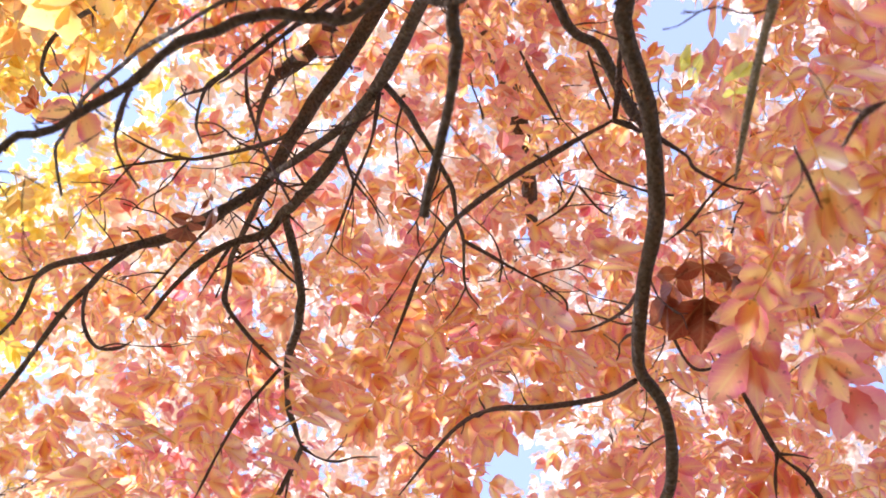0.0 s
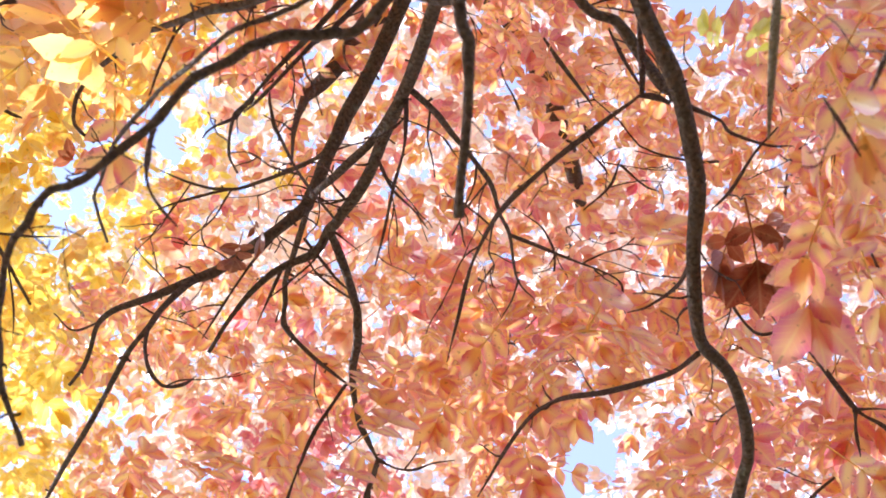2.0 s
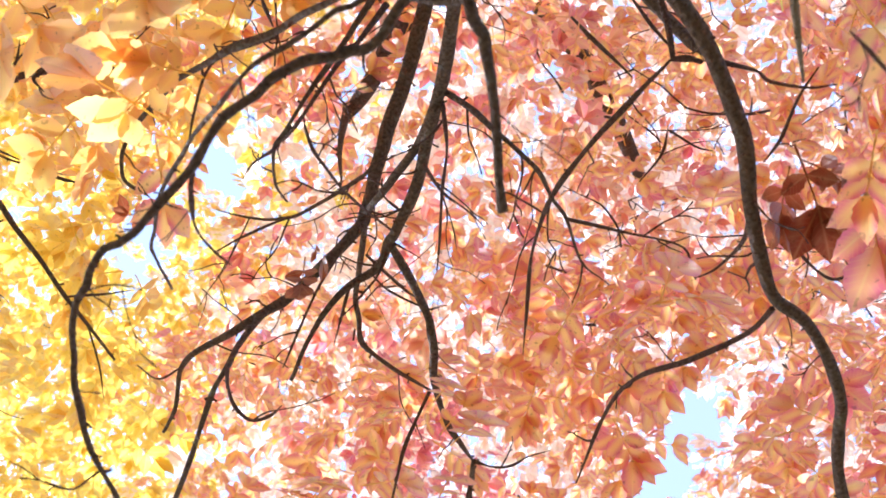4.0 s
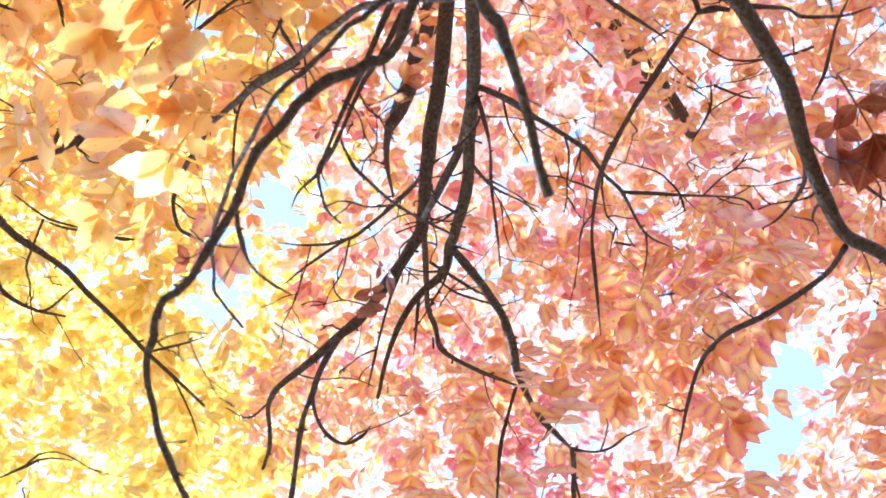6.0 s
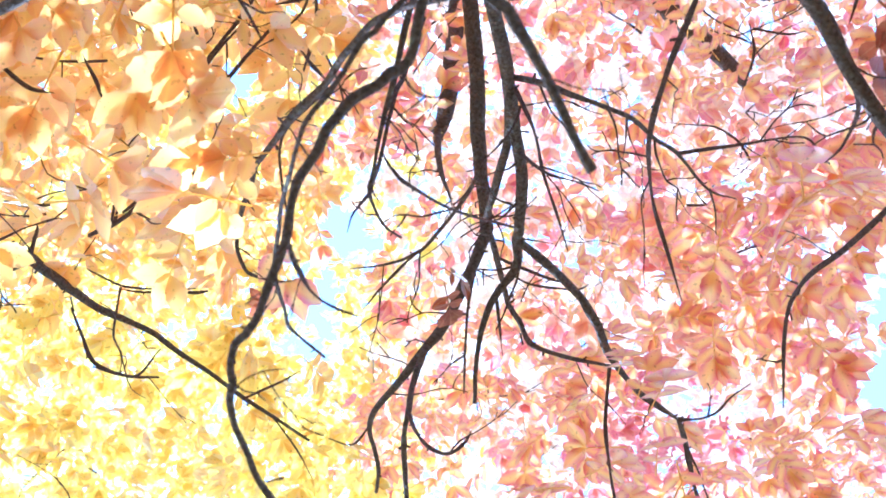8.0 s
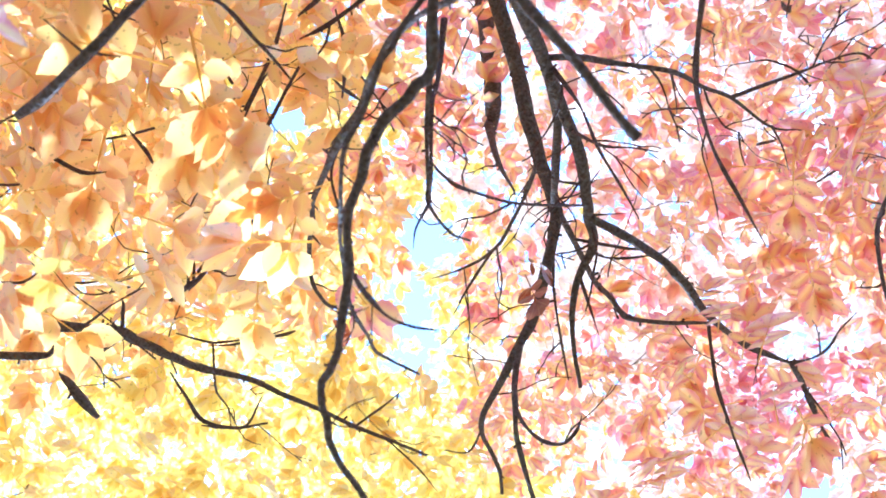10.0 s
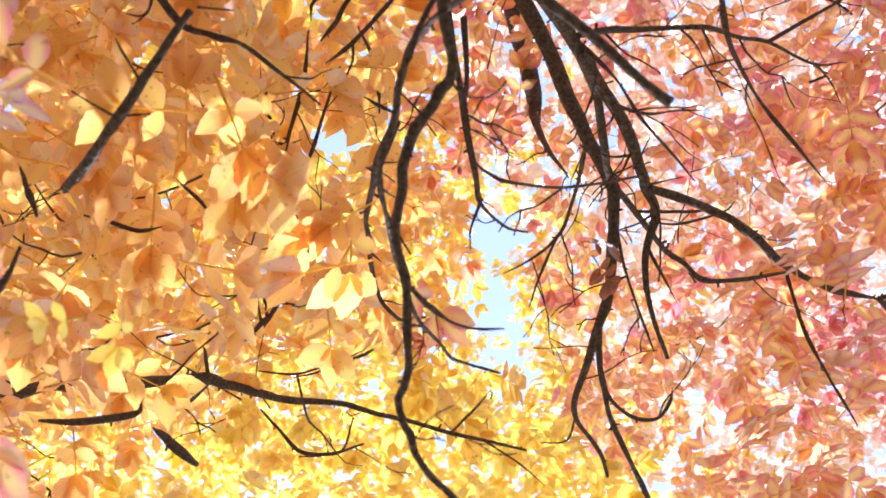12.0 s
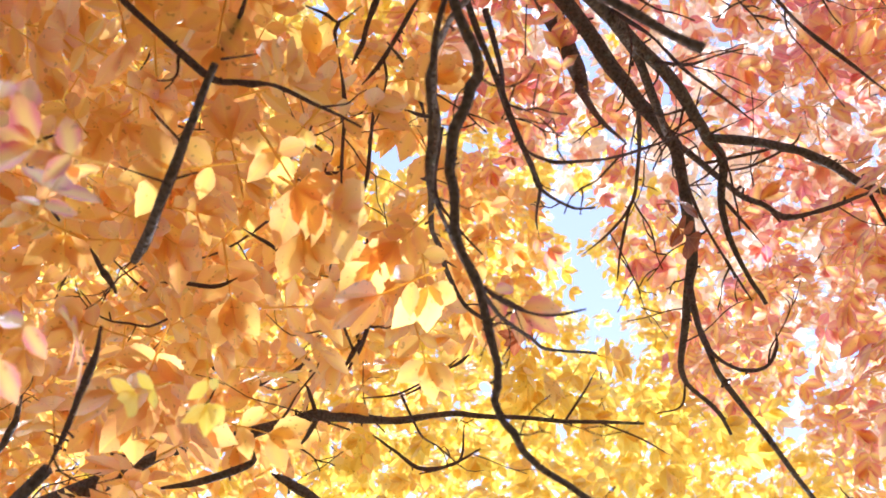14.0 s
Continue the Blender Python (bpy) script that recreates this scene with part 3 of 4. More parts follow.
limb(ash, "limb", [(-0.207, -0.233, 3.202, 0.0047), (-0.241, -0.177, 3.200, 0.0049), (-0.269, -0.128, 3.198, 0.0051), (-0.294, -0.077, 3.195, 0.0051), (-0.288, -0.035, 3.192, 0.0046), (-0.281, 0.009, 3.189, 0.0039), (-0.293, 0.073, 3.188, 0.0031), (-0.310, 0.143, 3.186, 0.0023)])
bough = limb(ash, "limb", [(-1.516, -0.241, 3.876, 0.0169), (-1.427, -0.124, 3.895, 0.0161), (-1.391, -0.038, 3.914, 0.0155), (-1.339, 0.074, 3.933, 0.0145), (-1.278, 0.191, 3.957, 0.0134), (-1.285, 0.267, 3.990, 0.0122), (-1.295, 0.339, 4.023, 0.0108), (-1.306, 0.414, 4.057, 0.0094), (-1.267, 0.523, 4.067, 0.0078), (-1.241, 0.650, 4.065, 0.0062), (-1.207, 0.836, 4.064, 0.0049), (-1.167, 1.036, 4.062, 0.0036)])
limb(bough, "twig", [(-1.190, 0.921, 4.063, 0.0030), (-1.211, 1.035, 4.063, 0.0024), (-1.242, 1.130, 4.063, 0.0019)])
limb(bough, "twig", [(-1.275, 0.217, 3.968, 0.0079), (-1.339, 0.202, 3.968, 0.0057), (-1.379, 0.189, 3.968, 0.0046)])
limb(bough, "twig", [(-1.268, 0.209, 3.962, 0.0045), (-1.211, 0.177, 3.962, 0.0036), (-1.198, 0.164, 3.962, 0.0028)])
limb(bough, "twig", [(-1.207, 0.836, 4.064, 0.0030), (-1.126, 0.856, 4.064, 0.0027), (-1.047, 0.869, 4.064, 0.0023)])
limb(ash, "branch", [(-1.120, -0.061, 3.354, 0.0062), (-1.087, 0.012, 3.354, 0.0070), (-1.031, 0.086, 3.354, 0.0060), (-1.003, 0.091, 3.354, 0.0034)])
limb(ash, "branch", [(-1.181, 0.132, 3.554, 0.0039), (-1.192, 0.157, 3.554, 0.0097), (-1.206, 0.195, 3.554, 0.0117), (-1.225, 0.247, 3.554, 0.0098)])
limb(ash, "branch", [(-1.230, 0.345, 3.852, 0.0043), (-1.260, 0.406, 3.847, 0.0044), (-1.289, 0.475, 3.842, 0.0044), (-1.256, 0.542, 3.837, 0.0038), (-1.196, 0.595, 3.832, 0.0033)])
bough = limb(ash, "branch", [(-0.679, 0.210, 3.654, 0.0041), (-0.717, 0.230, 3.654, 0.0043), (-0.744, 0.251, 3.654, 0.0045), (-0.807, 0.256, 3.654, 0.0044), (-0.853, 0.257, 3.654, 0.0038), (-0.848, 0.289, 3.654, 0.0033)])
limb(bough, "twig", [(-0.746, 0.251, 3.654, 0.0037), (-0.711, 0.280, 3.654, 0.0032), (-0.682, 0.308, 3.654, 0.0027)])
bough = limb(ash, "branch", [(-0.909, 0.221, 3.542, 0.0054), (-0.874, 0.235, 3.561, 0.0050), (-0.852, 0.246, 3.581, 0.0045)])
limb(bough, "twig", [(-0.870, 0.234, 3.565, 0.0032), (-0.836, 0.212, 3.565, 0.0025), (-0.805, 0.197, 3.565, 0.0018)])
bough = limb(ash, "branch", [(-1.058, 0.249, 3.820, 0.0052), (-0.970, 0.265, 3.806, 0.0057), (-0.883, 0.269, 3.796, 0.0059), (-0.815, 0.266, 3.791, 0.0055), (-0.751, 0.232, 3.794, 0.0044), (-0.730, 0.219, 3.802, 0.0029)])
limb(bough, "twig", [(-0.816, 0.267, 3.791, 0.0039), (-0.782, 0.289, 3.791, 0.0029), (-0.737, 0.322, 3.791, 0.0020)])
limb(bough, "twig", [(-0.983, 0.262, 3.809, 0.0036), (-0.942, 0.235, 3.809, 0.0028), (-0.913, 0.196, 3.809, 0.0020)])
bough = limb(ash, "branch", [(-0.340, 0.082, 3.704, 0.0031), (-0.391, 0.101, 3.704, 0.0035), (-0.444, 0.116, 3.704, 0.0039), (-0.512, 0.127, 3.704, 0.0038), (-0.569, 0.137, 3.704, 0.0035), (-0.627, 0.161, 3.704, 0.0030), (-0.663, 0.181, 3.704, 0.0023)])
limb(bough, "twig", [(-0.577, 0.088, 3.704, 0.0032), (-0.565, 0.131, 3.704, 0.0027), (-0.540, 0.159, 3.704, 0.0023)])
limb(ash, "branch", [(-0.375, 0.164, 3.704, 0.0027), (-0.425, 0.169, 3.704, 0.0037), (-0.488, 0.176, 3.704, 0.0038), (-0.557, 0.186, 3.704, 0.0034), (-0.618, 0.188, 3.704, 0.0027)])
limb(ash, "branch", [(-0.153, 0.130, 3.554, 0.0048), (-0.198, 0.126, 3.554, 0.0054), (-0.239, 0.120, 3.554, 0.0053), (-0.273, 0.118, 3.554, 0.0045), (-0.313, 0.109, 3.554, 0.0033)])
limb(ash, "branch", [(-0.165, 0.197, 3.554, 0.0040), (-0.197, 0.188, 3.554, 0.0046), (-0.251, 0.173, 3.554, 0.0047), (-0.299, 0.156, 3.554, 0.0041), (-0.344, 0.134, 3.554, 0.0029)])
bough = limb(ash, "twig", [(-0.212, 0.015, 3.454, 0.0027), (-0.217, 0.049, 3.454, 0.0026), (-0.224, 0.074, 3.454, 0.0024), (-0.190, 0.104, 3.454, 0.0023)])
limb(bough, "twig", [(-0.224, 0.074, 3.454, 0.0031), (-0.245, 0.071, 3.454, 0.0027), (-0.267, 0.080, 3.454, 0.0023)])
limb(ash, "branch", [(-0.176, -0.058, 3.254, 0.0055), (-0.220, -0.065, 3.254, 0.0048), (-0.252, -0.076, 3.254, 0.0042), (-0.282, -0.077, 3.254, 0.0035)])
limb(ash, "branch", [(-0.324, 0.168, 3.856, 0.0042), (-0.368, 0.219, 3.869, 0.0040), (-0.423, 0.262, 3.839, 0.0035), (-0.452, 0.280, 3.766, 0.0028)])
limb(ash, "branch", [(-0.733, -0.135, 3.404, 0.0037), (-0.725, -0.092, 3.404, 0.0040), (-0.719, -0.038, 3.404, 0.0037), (-0.692, -0.003, 3.404, 0.0028)])
limb(ash, "branch", [(-0.398, -0.243, 3.154, 0.0031), (-0.432, -0.298, 3.154, 0.0035), (-0.462, -0.306, 3.154, 0.0038), (-0.509, -0.281, 3.154, 0.0037), (-0.544, -0.253, 3.154, 0.0035)])
limb(ash, "branch", [(-0.365, -0.324, 3.054, 0.0032), (-0.388, -0.304, 3.054, 0.0026)])
limb(ash, "branch", [(-0.625, -0.225, 3.254, 0.0030), (-0.649, -0.209, 3.254, 0.0048), (-0.667, -0.193, 3.254, 0.0056), (-0.693, -0.176, 3.254, 0.0053)])
limb(ash, "branch", [(-0.849, -0.275, 3.154, 0.0038), (-0.887, -0.279, 3.154, 0.0054), (-0.926, -0.289, 3.154, 0.0062), (-0.973, -0.306, 3.154, 0.0060)])
limb(ash, "twig", [(-0.949, -0.041, 3.354, 0.0034), (-0.924, -0.010, 3.354, 0.0029), (-0.879, 0.003, 3.354, 0.0025)])
limb(ash, "twig", [(-0.917, 0.437, 3.654, 0.0038), (-0.891, 0.461, 3.654, 0.0036), (-0.871, 0.474, 3.654, 0.0033)])
limb(ash, "twig", [(-0.587, 0.017, 3.654, 0.0022), (-0.548, 0.031, 3.654, 0.0029), (-0.510, 0.046, 3.654, 0.0029), (-0.478, 0.059, 3.654, 0.0024), (-0.448, 0.065, 3.654, 0.0017)])
limb(ash, "twig", [(-0.706, -0.027, 3.654, 0.0023), (-0.717, 0.003, 3.654, 0.0030), (-0.728, 0.033, 3.654, 0.0030), (-0.738, 0.052, 3.654, 0.0025), (-0.747, 0.082, 3.654, 0.0018)])
limb(ash, "twig", [(-1.024, 0.281, 3.654, 0.0034), (-1.000, 0.349, 3.654, 0.0031), (-0.954, 0.398, 3.654, 0.0029)])
limb(ash, "branch", [(-1.212, 0.452, 3.704, 0.0031), (-1.200, 0.501, 3.726, 0.0035), (-1.175, 0.539, 3.742, 0.0033), (-1.096, 0.527, 3.753, 0.0026)])
limb(ash, "twig", [(-1.731, 0.944, 4.018, 0.0039), (-1.661, 0.948, 4.018, 0.0035), (-1.593, 0.953, 4.018, 0.0030), (-1.532, 0.992, 4.018, 0.0025)])
limb(ash, "branch", [(-1.042, 0.362, 3.718, 0.0030), (-1.015, 0.394, 3.718, 0.0033), (-0.970, 0.430, 3.718, 0.0030), (-0.917, 0.466, 3.718, 0.0020)])
bough = limb(ash, "branch", [(-0.856, 0.238, 3.605, 0.0037), (-0.802, 0.240, 3.605, 0.0039), (-0.746, 0.237, 3.605, 0.0036), (-0.693, 0.212, 3.605, 0.0027)])
limb(bough, "twig", [(-0.746, 0.237, 3.605, 0.0036), (-0.702, 0.268, 3.605, 0.0027), (-0.671, 0.288, 3.605, 0.0018)])
limb(ash, "twig", [(-0.333, 0.210, 3.418, 0.0031), (-0.336, 0.240, 3.418, 0.0027), (-0.334, 0.273, 3.418, 0.0023)])
limb(ash, "twig", [(-0.415, 0.121, 3.548, 0.0033), (-0.475, 0.127, 3.548, 0.0031), (-0.572, 0.147, 3.548, 0.0030)])
limb(maple, "limb", [(0.368, 0.222, 2.845, 0.0060), (0.361, 0.281, 2.854, 0.0053), (0.359, 0.330, 2.862, 0.0044), (0.351, 0.382, 2.851, 0.0033), (0.344, 0.435, 2.839, 0.0023)], SUNLIT_TWIG, "twig with sunlight painted on its bark")
limb(maple, "branch", [(0.431, 0.286, 2.650, 0.0044), (0.412, 0.298, 2.650, 0.0039), (0.395, 0.333, 2.650, 0.0034)])
limb(maple, "branch", [(0.380, 0.364, 2.750, 0.0034), (0.399, 0.397, 2.750, 0.0031), (0.420, 0.437, 2.750, 0.0027)])
limb(maple, "twig", [(0.586, 0.754, 3.200, 0.0027), (0.606, 0.804, 3.200, 0.0024), (0.630, 0.878, 3.200, 0.0020)])

# trunks
rooted(maple, [(0.06, -0.5, -0.1, 0.22), (0.06, -0.5, 0.15, 0.15), (0.06, -0.46, 1.0, 0.125), (0.05, -0.36, 2.0, 0.11), (0.05, -0.30, 3.0, 0.095), (0.05, -0.30, 4.0, 0.08), (0.05, -0.30, 4.5, 0.05)])
rooted(ash, [(-3.4, -2.4, -0.1, 0.32), (-3.4, -2.4, 0.3, 0.24), (-3.38, -2.4, 2.0, 0.19), (-3.4, -2.5, 4.2, 0.14), (-3.6, -2.7, 6.6, 0.05)])
rooted(far_tree, [(2.5, 6.5, -0.1, 0.36), (2.5, 6.5, 0.3, 0.27), (2.45, 6.5, 3.0, 0.2), (2.5, 6.6, 6.0, 0.12)])
rooted(far_ash, [(-9.5, 3.5, -0.1, 0.36), (-9.5, 3.5, 0.3, 0.28), (-9.4, 3.5, 3.0, 0.22), (-9.5, 3.6, 7.0, 0.12)])
limb(ash, "limb", [(-3.38, -2.4, 2.9, 0.08), (-2.8, -1.7, 3.5, 0.055), (-2.0, -0.85, 3.82, 0.034), (-1.516, -0.241, 3.876, 0.0240)])
limb(ash, "limb", [(-3.38, -2.4, 1.9, 0.05), (-2.2, -1.3, 2.5, 0.03), (-1.2, -0.45, 2.8, 0.016), (-0.751, -0.155, 2.854, 0.008)])
for k in range(8):
    a, z = k * 2.4, 3.2 + 0.45 * k
    for tr, x, y in ((far_tree, 2.45, 6.5), (far_ash, -9.45, 3.55)):
        L = 3.6 - 0.2 * k
        limb(tr, "limb", [(x, y, z, 0.06 - 0.004 * k), (x + L * 0.5 * math.cos(a), y + L * 0.5 * math.sin(a), z + 1.2, 0.035),
                          (x + L * math.cos(a), y + L * math.sin(a), z + 2.6, 0.01)])


# ---- leaves ----
def leaflet_template(rows):
    """One leaflet along +y, length 1: outline half-widths by rows, folded along its midrib. Vertices, faces, uv."""
    v, uv, f = [(0, 0, 0)], [(0.5, 0)], []
    for k, (y, w) in enumerate(rows):
        z = -0.10 * y * y
        v += [(-w, y, z + 0.22 * w), (0, y, z), (w, y, z + 0.22 * w)]
        uv += [(0.5 - w, y), (0.5, y), (0.5 + w, y)]
    v.append((0, 1, -0.13))
    uv.append((0.5, 1))
    end = len(v) - 1
    f += [(0, 2, 1), (0, 3, 2)]
    for k in range(len(rows) - 1):
        a = 1 + 3 * k
        f += [(a, a + 1, a + 4, a + 3), (a + 1, a + 2, a + 5, a + 4)]
    a = 1 + 3 * (len(rows) - 1)
    f += [(a, a + 1, end), (a + 1, a + 2, end)]
    tri = []
    for q in f:
        tri += [q] if len(q) == 3 else [(q[0], q[1], q[2]), (q[0], q[2], q[3])]
    return np.array(v), np.array(tri), np.array(uv)


# a finely toothed outline for the leaves close by
FINE = leaflet_template([(y, w * (1.05 if k % 2 else 0.93)) for k, (y, w) in enumerate(
    [(0.05, 0.06), (0.13, 0.14), (0.22, 0.21), (0.32, 0.26), (0.41, 0.285), (0.50, 0.29), (0.59, 0.275), (0.68, 0.235), (0.77, 0.18), (0.86, 0.11), (0.94, 0.045)])])
PLAIN = leaflet_template([(0.20, 0.20), (0.52, 0.285), (0.80, 0.13)])
SMALL = leaflet_template([(0.28, 0.23), (0.66, 0.23)])


def compound(template, pairs, rng, stalk=True):
    """A feathered leaf along +y, 1 long: leaflets in pairs and one at the tip. Vertices, triangles, uv."""
    tv, tf, tu = template
    V, F, U, n = [], [], [], 0
    seats = [(0.0, 1.0, 0.0, 0.47)]
    for k in range(pairs):
        y = 0.30 + 0.32 * k / max(1, pairs - 1) if pairs > 1 else 0.45
        for s in (-1, 1):
            seats.append((s, y, s * (62 - 12 * k), 0.34 + 0.10 * k / max(1, pairs - 1)))
    for s, y, ang, size in seats:
        ang = radians(ang + rng.normal(0, 9))
        size *= rng.uniform(0.85, 1.12)
        base = np.array((0.0, 0.58 if s == 0 else y, 0.0))
        p = tv * size
        p = p * (rng.uniform(0.88, 1.12), 1, 1)
        roll, pitch = rng.normal(0, 0.17), rng.normal(-0.12, 0.15)
        c, d = math.cos(roll), math.sin(roll)
        p = np.stack([c * p[:, 0] + d * p[:, 2], p[:, 1], -d * p[:, 0] + c * p[:, 2]], 1)
        c, d = math.cos(pitch), math.sin(pitch)
        p = np.stack([p[:, 0], c * p[:, 1] - d * p[:, 2], d * p[:, 1] + c * p[:, 2]], 1)
        c, d = math.cos(-ang), math.sin(-ang)
        p = np.stack([c * p[:, 0] - d * p[:, 1], d * p[:, 0] + c * p[:, 1], p[:, 2]], 1)
        p += base
        p[:, 2] -= 0.12 * np.clip(p[:, 1], 0, 2) ** 2
        V.append(p), F.append(tf + n), U.append(tu)
        n += len(p)
    if not stalk:
        return np.vstack(V), np.vstack(F), np.vstack(U)
    # the stalk, a thin three-sided strip
    ys = np.linspace(0, 0.62, 4)
    ring = []
    for y in ys:
        r = 0.011 * (1.2 - y)
        z = -0.12 * y * y
        ring += [(-r, y, z), (r, y, z), (0, y, z - 1.6 * r)]
    st = []
    for k in range(3):
        for j in range(3):
            a, b = 3 * k + j, 3 * k + (j + 1) % 3
            st += [(a, b, b + 3), (a, b + 3, a + 3)]
    V.append(np.array(ring)), F.append(np.array(st) + n), U.append(np.full((12, 2), 0.5))
    return np.vstack(V), np.vstack(F), np.vstack(U)


RNG = np.random.default_rng(7)
FINE_LEAVES = [compound(FINE, p, RNG) for p in (2, 2, 3, 2, 3, 2, 3, 2)]
PLAIN_LEAVES = [compound(PLAIN, p, RNG) for p in (2, 2, 3, 2, 3, 2)]
SMALL_LEAVES = [compound(SMALL, p, RNG, False) for p in (2, 3, 2, 3, 2, 3)]


def frames_of(n, rng, out, droop, tilt):
    """Turns for n leaves: each points along out (n x 2, level) with some scatter, blade near level."""
    a = np.arctan2(out[:, 1], out[:, 0]) + rng.normal(0, 0.9, n)
    dip = rng.normal(droop, 0.3, n)
    y = np.stack([np.cos(a) * np.cos(dip), np.sin(a) * np.cos(dip), -np.sin(dip)], 1)
    up = np.stack([rng.normal(0, tilt, n), rng.normal(0, tilt, n), np.ones(n)], 1)
    x = np.cross(y, up)
    x /= np.linalg.norm(x, axis=1)[:, None]
    z = np.cross(x, y)
    return np.stack([x, y, z], 2)          # columns


def foliage(name, tree, places, turns, sizes, mat, label, rng, kinds=None):
    """Many leaves in one mesh."""
    kinds = kinds or PLAIN_LEAVES
    V, F, U, n = [], [], [], 0
    pick = rng.integers(0, len(kinds), len(places))
    for k, (tv, tf, tu) in enumerate(kinds):
        sel = pick == k
        m = int(sel.sum())
        if not m:
            continue
        p = np.einsum("nij,vj->nvi", turns[sel], tv) * sizes[sel][:, None, None] + places[sel][:, None, :]
        V.append(p.reshape(-1, 3))
        F.append((tf[None] + (np.arange(m) * len(tv))[:, None, None]).reshape(-1, 3) + n)
        U.append(np.tile(tu, (m, 1)))
        n += m * len(tv)
    v = np.vstack(V) - np.array(tree.location)
    ob = mesh_object(name, v, np.vstack(F), mat, tree, label, np.vstack(U), False)
    tagged(ob, kind="stuff")
    return ob


EYE = np.array((0.085, 0.045, 1.62))
# gaps in the crown where the sky shows: leaning shafts through (x, y) one metre above head height, and their half-width
GAPS = np.array([(0.184, 0.195, 0.036), (0.220, 0.190, 0.024), (0.162, 0.174, 0.018), (0.050, 0.658, 0.036), (0.036, 0.695, 0.030), (0.003, 0.720, 0.033),
                 (-0.012, 0.745, 0.032), (0.057, 0.625, 0.016), (0.390, 0.580, 0.035), (0.420, 0.545, 0.028), (-0.320, 0.260, 0.024), (-0.296, 0.244, 0.014),
                 (-0.346, 0.266, 0.014), (-0.388, 0.296, 0.015), (-0.412, 0.335, 0.012), (-0.436, 0.347, 0.010), (-0.085, 0.330, 0.014), (-0.170, 0.616, 0.012),
                 (-0.127, 0.658, 0.010), (-0.382, 0.266, 0.009), (-0.430, 0.303, 0.008), (-0.181, 0.497, 0.007), (-0.434, 0.543, 0.018), (-0.489, 0.556, 0.018),
                 (-0.552, 0.538, 0.016), (-0.292, 0.078, 0.016), (-0.305, 0.050, 0.009), (-0.198, -0.012, 0.018), (-0.198, -0.119, 0.013), (-0.243, -0.223, 0.010),
                 (-0.307, 0.762, 0.034), (-0.379, 0.313, 0.013)])


def border(v):
    """The x, one metre above head height, where the yellow boughs meet the pink ones, at the y v."""
    return np.interp(v, (-0.25, 0.05, 0.1, 0.15, 0.2, 0.26, 0.3, 0.36, 0.41, 0.54, 0.9), (0.3, -0.16, -0.26, -0.275, -0.30, -0.33, -0.365, -0.40, -0.45, -0.50, -0.70))


def amber(uv, margin=0.0):
    """Where the amber boughs hang, closer than the yellow crown behind them."""
    return uv[:, 1] < np.interp(uv[:, 0], (-1.0, -0.74, -0.6, -0.493, -0.44, -0.34, -0.28, -0.15, -0.1), (-0.08, -0.02, 0.11, 0.16, 0.24, 0.25, 0.14, 0.06, -0.1)) - margin


def crown(n_clumps, per, low, high, spread, rng, area=(-0.98, 0.60, -0.46, 0.95)):
    """Leaf places in clumps at heights low..high above the head: places, clump centres and plan coordinates at one metre."""
    h = (rng.uniform(low ** 2, high ** 2, n_clumps)) ** 0.5
    u = rng.uniform(area[0], area[1], n_clumps)
    v = rng.uniform(area[2], area[3], n_clumps)
    centre = np.stack([EYE[0] + u * h, EYE[1] + v * h, EYE[2] + h], 1)
    c = np.repeat(centre, per, 0)
    p = c + rng.normal(0, 1, c.shape) * np.array((spread, spread, spread * 0.55))
    hh = np.maximum(p[:, 2] - EYE[2], 0.5)
    uv = (p[:, :2] - EYE[:2]) / hh[:, None]
    return p, c, uv


# the gaps lean a little apart from one another
GAP_EYE = np.stack([np.interp(GAPS[:, 0], (-0.5, -0.2, 0.2), (0.135, 0.10, 0.02)), np.interp(GAPS[:, 0], (-0.5, -0.2, 0.2), (0.10, 0.05, 0.0))], 1)
GAP_LEAN = GAPS[:, :2] + (EYE[:2] - GAP_EYE) / 3.0


def open_sky(uv, p, reach):
    """Leaves that would reach into a gap."""
    h = p[:, 2] - EYE[2]
    d = np.linalg.norm((p[:, None, :2] - GAP_EYE[None]) / h[:, None, None] - GAP_LEAN[None], axis=2)
    return (d < GAPS[None, :, 2] + (reach / h)[:, None]).any(1)


WOOD = np.vstack([l for l, _ in SKELETON])
WOOD = WOOD[(WOOD[:, 3] > 0.009) & (WOOD[:, 2] > EYE[2] + 0.5) & (WOOD[:, 2] < 6.0)]
WOOD_H = WOOD[:, 2] - EYE[2]
WOOD_UV = (WOOD[:, :2] - EYE[:2]) / WOOD_H[:, None]


def over_wood(uv, p, reach):
    """Leaves hung right under a thick bough: boughs are bare beneath."""
    h = p[:, 2] - EYE[2]
    d = np.linalg.norm(uv[:, None, :] - WOOD_UV[None], axis=2)
    return ((d < (WOOD[:, 3] / WOOD_H)[None] + (reach / h)[:, None]) & (WOOD_H[None] > h[:, None])).any(1)


def lay(name, tree, p, c, uv, keep, size, mat, label, rng, droop=0.22, tilt=0.28, gap=0.3, kinds=None):
    keep = keep & ~open_sky(uv, p, size * gap)
    if len(p) < 9000:
        keep &= ~(over_wood(uv, p, size * 0.3) & (rng.random(len(p)) < 0.85))
    p, c = p[keep], c[keep]
    out = p[:, :2] - c[:, :2] + 1e-4
    turns = frames_of(len(p), rng, out, droop, tilt)
    sizes = size * rng.uniform(0.72, 1.22, len(p))
    return foliage(name, tree, p, turns, sizes, mat, label, rng, kinds)


def blob(uv, x, y, r):
    return np.linalg.norm(uv - np.array((x, y)), axis=1) < r


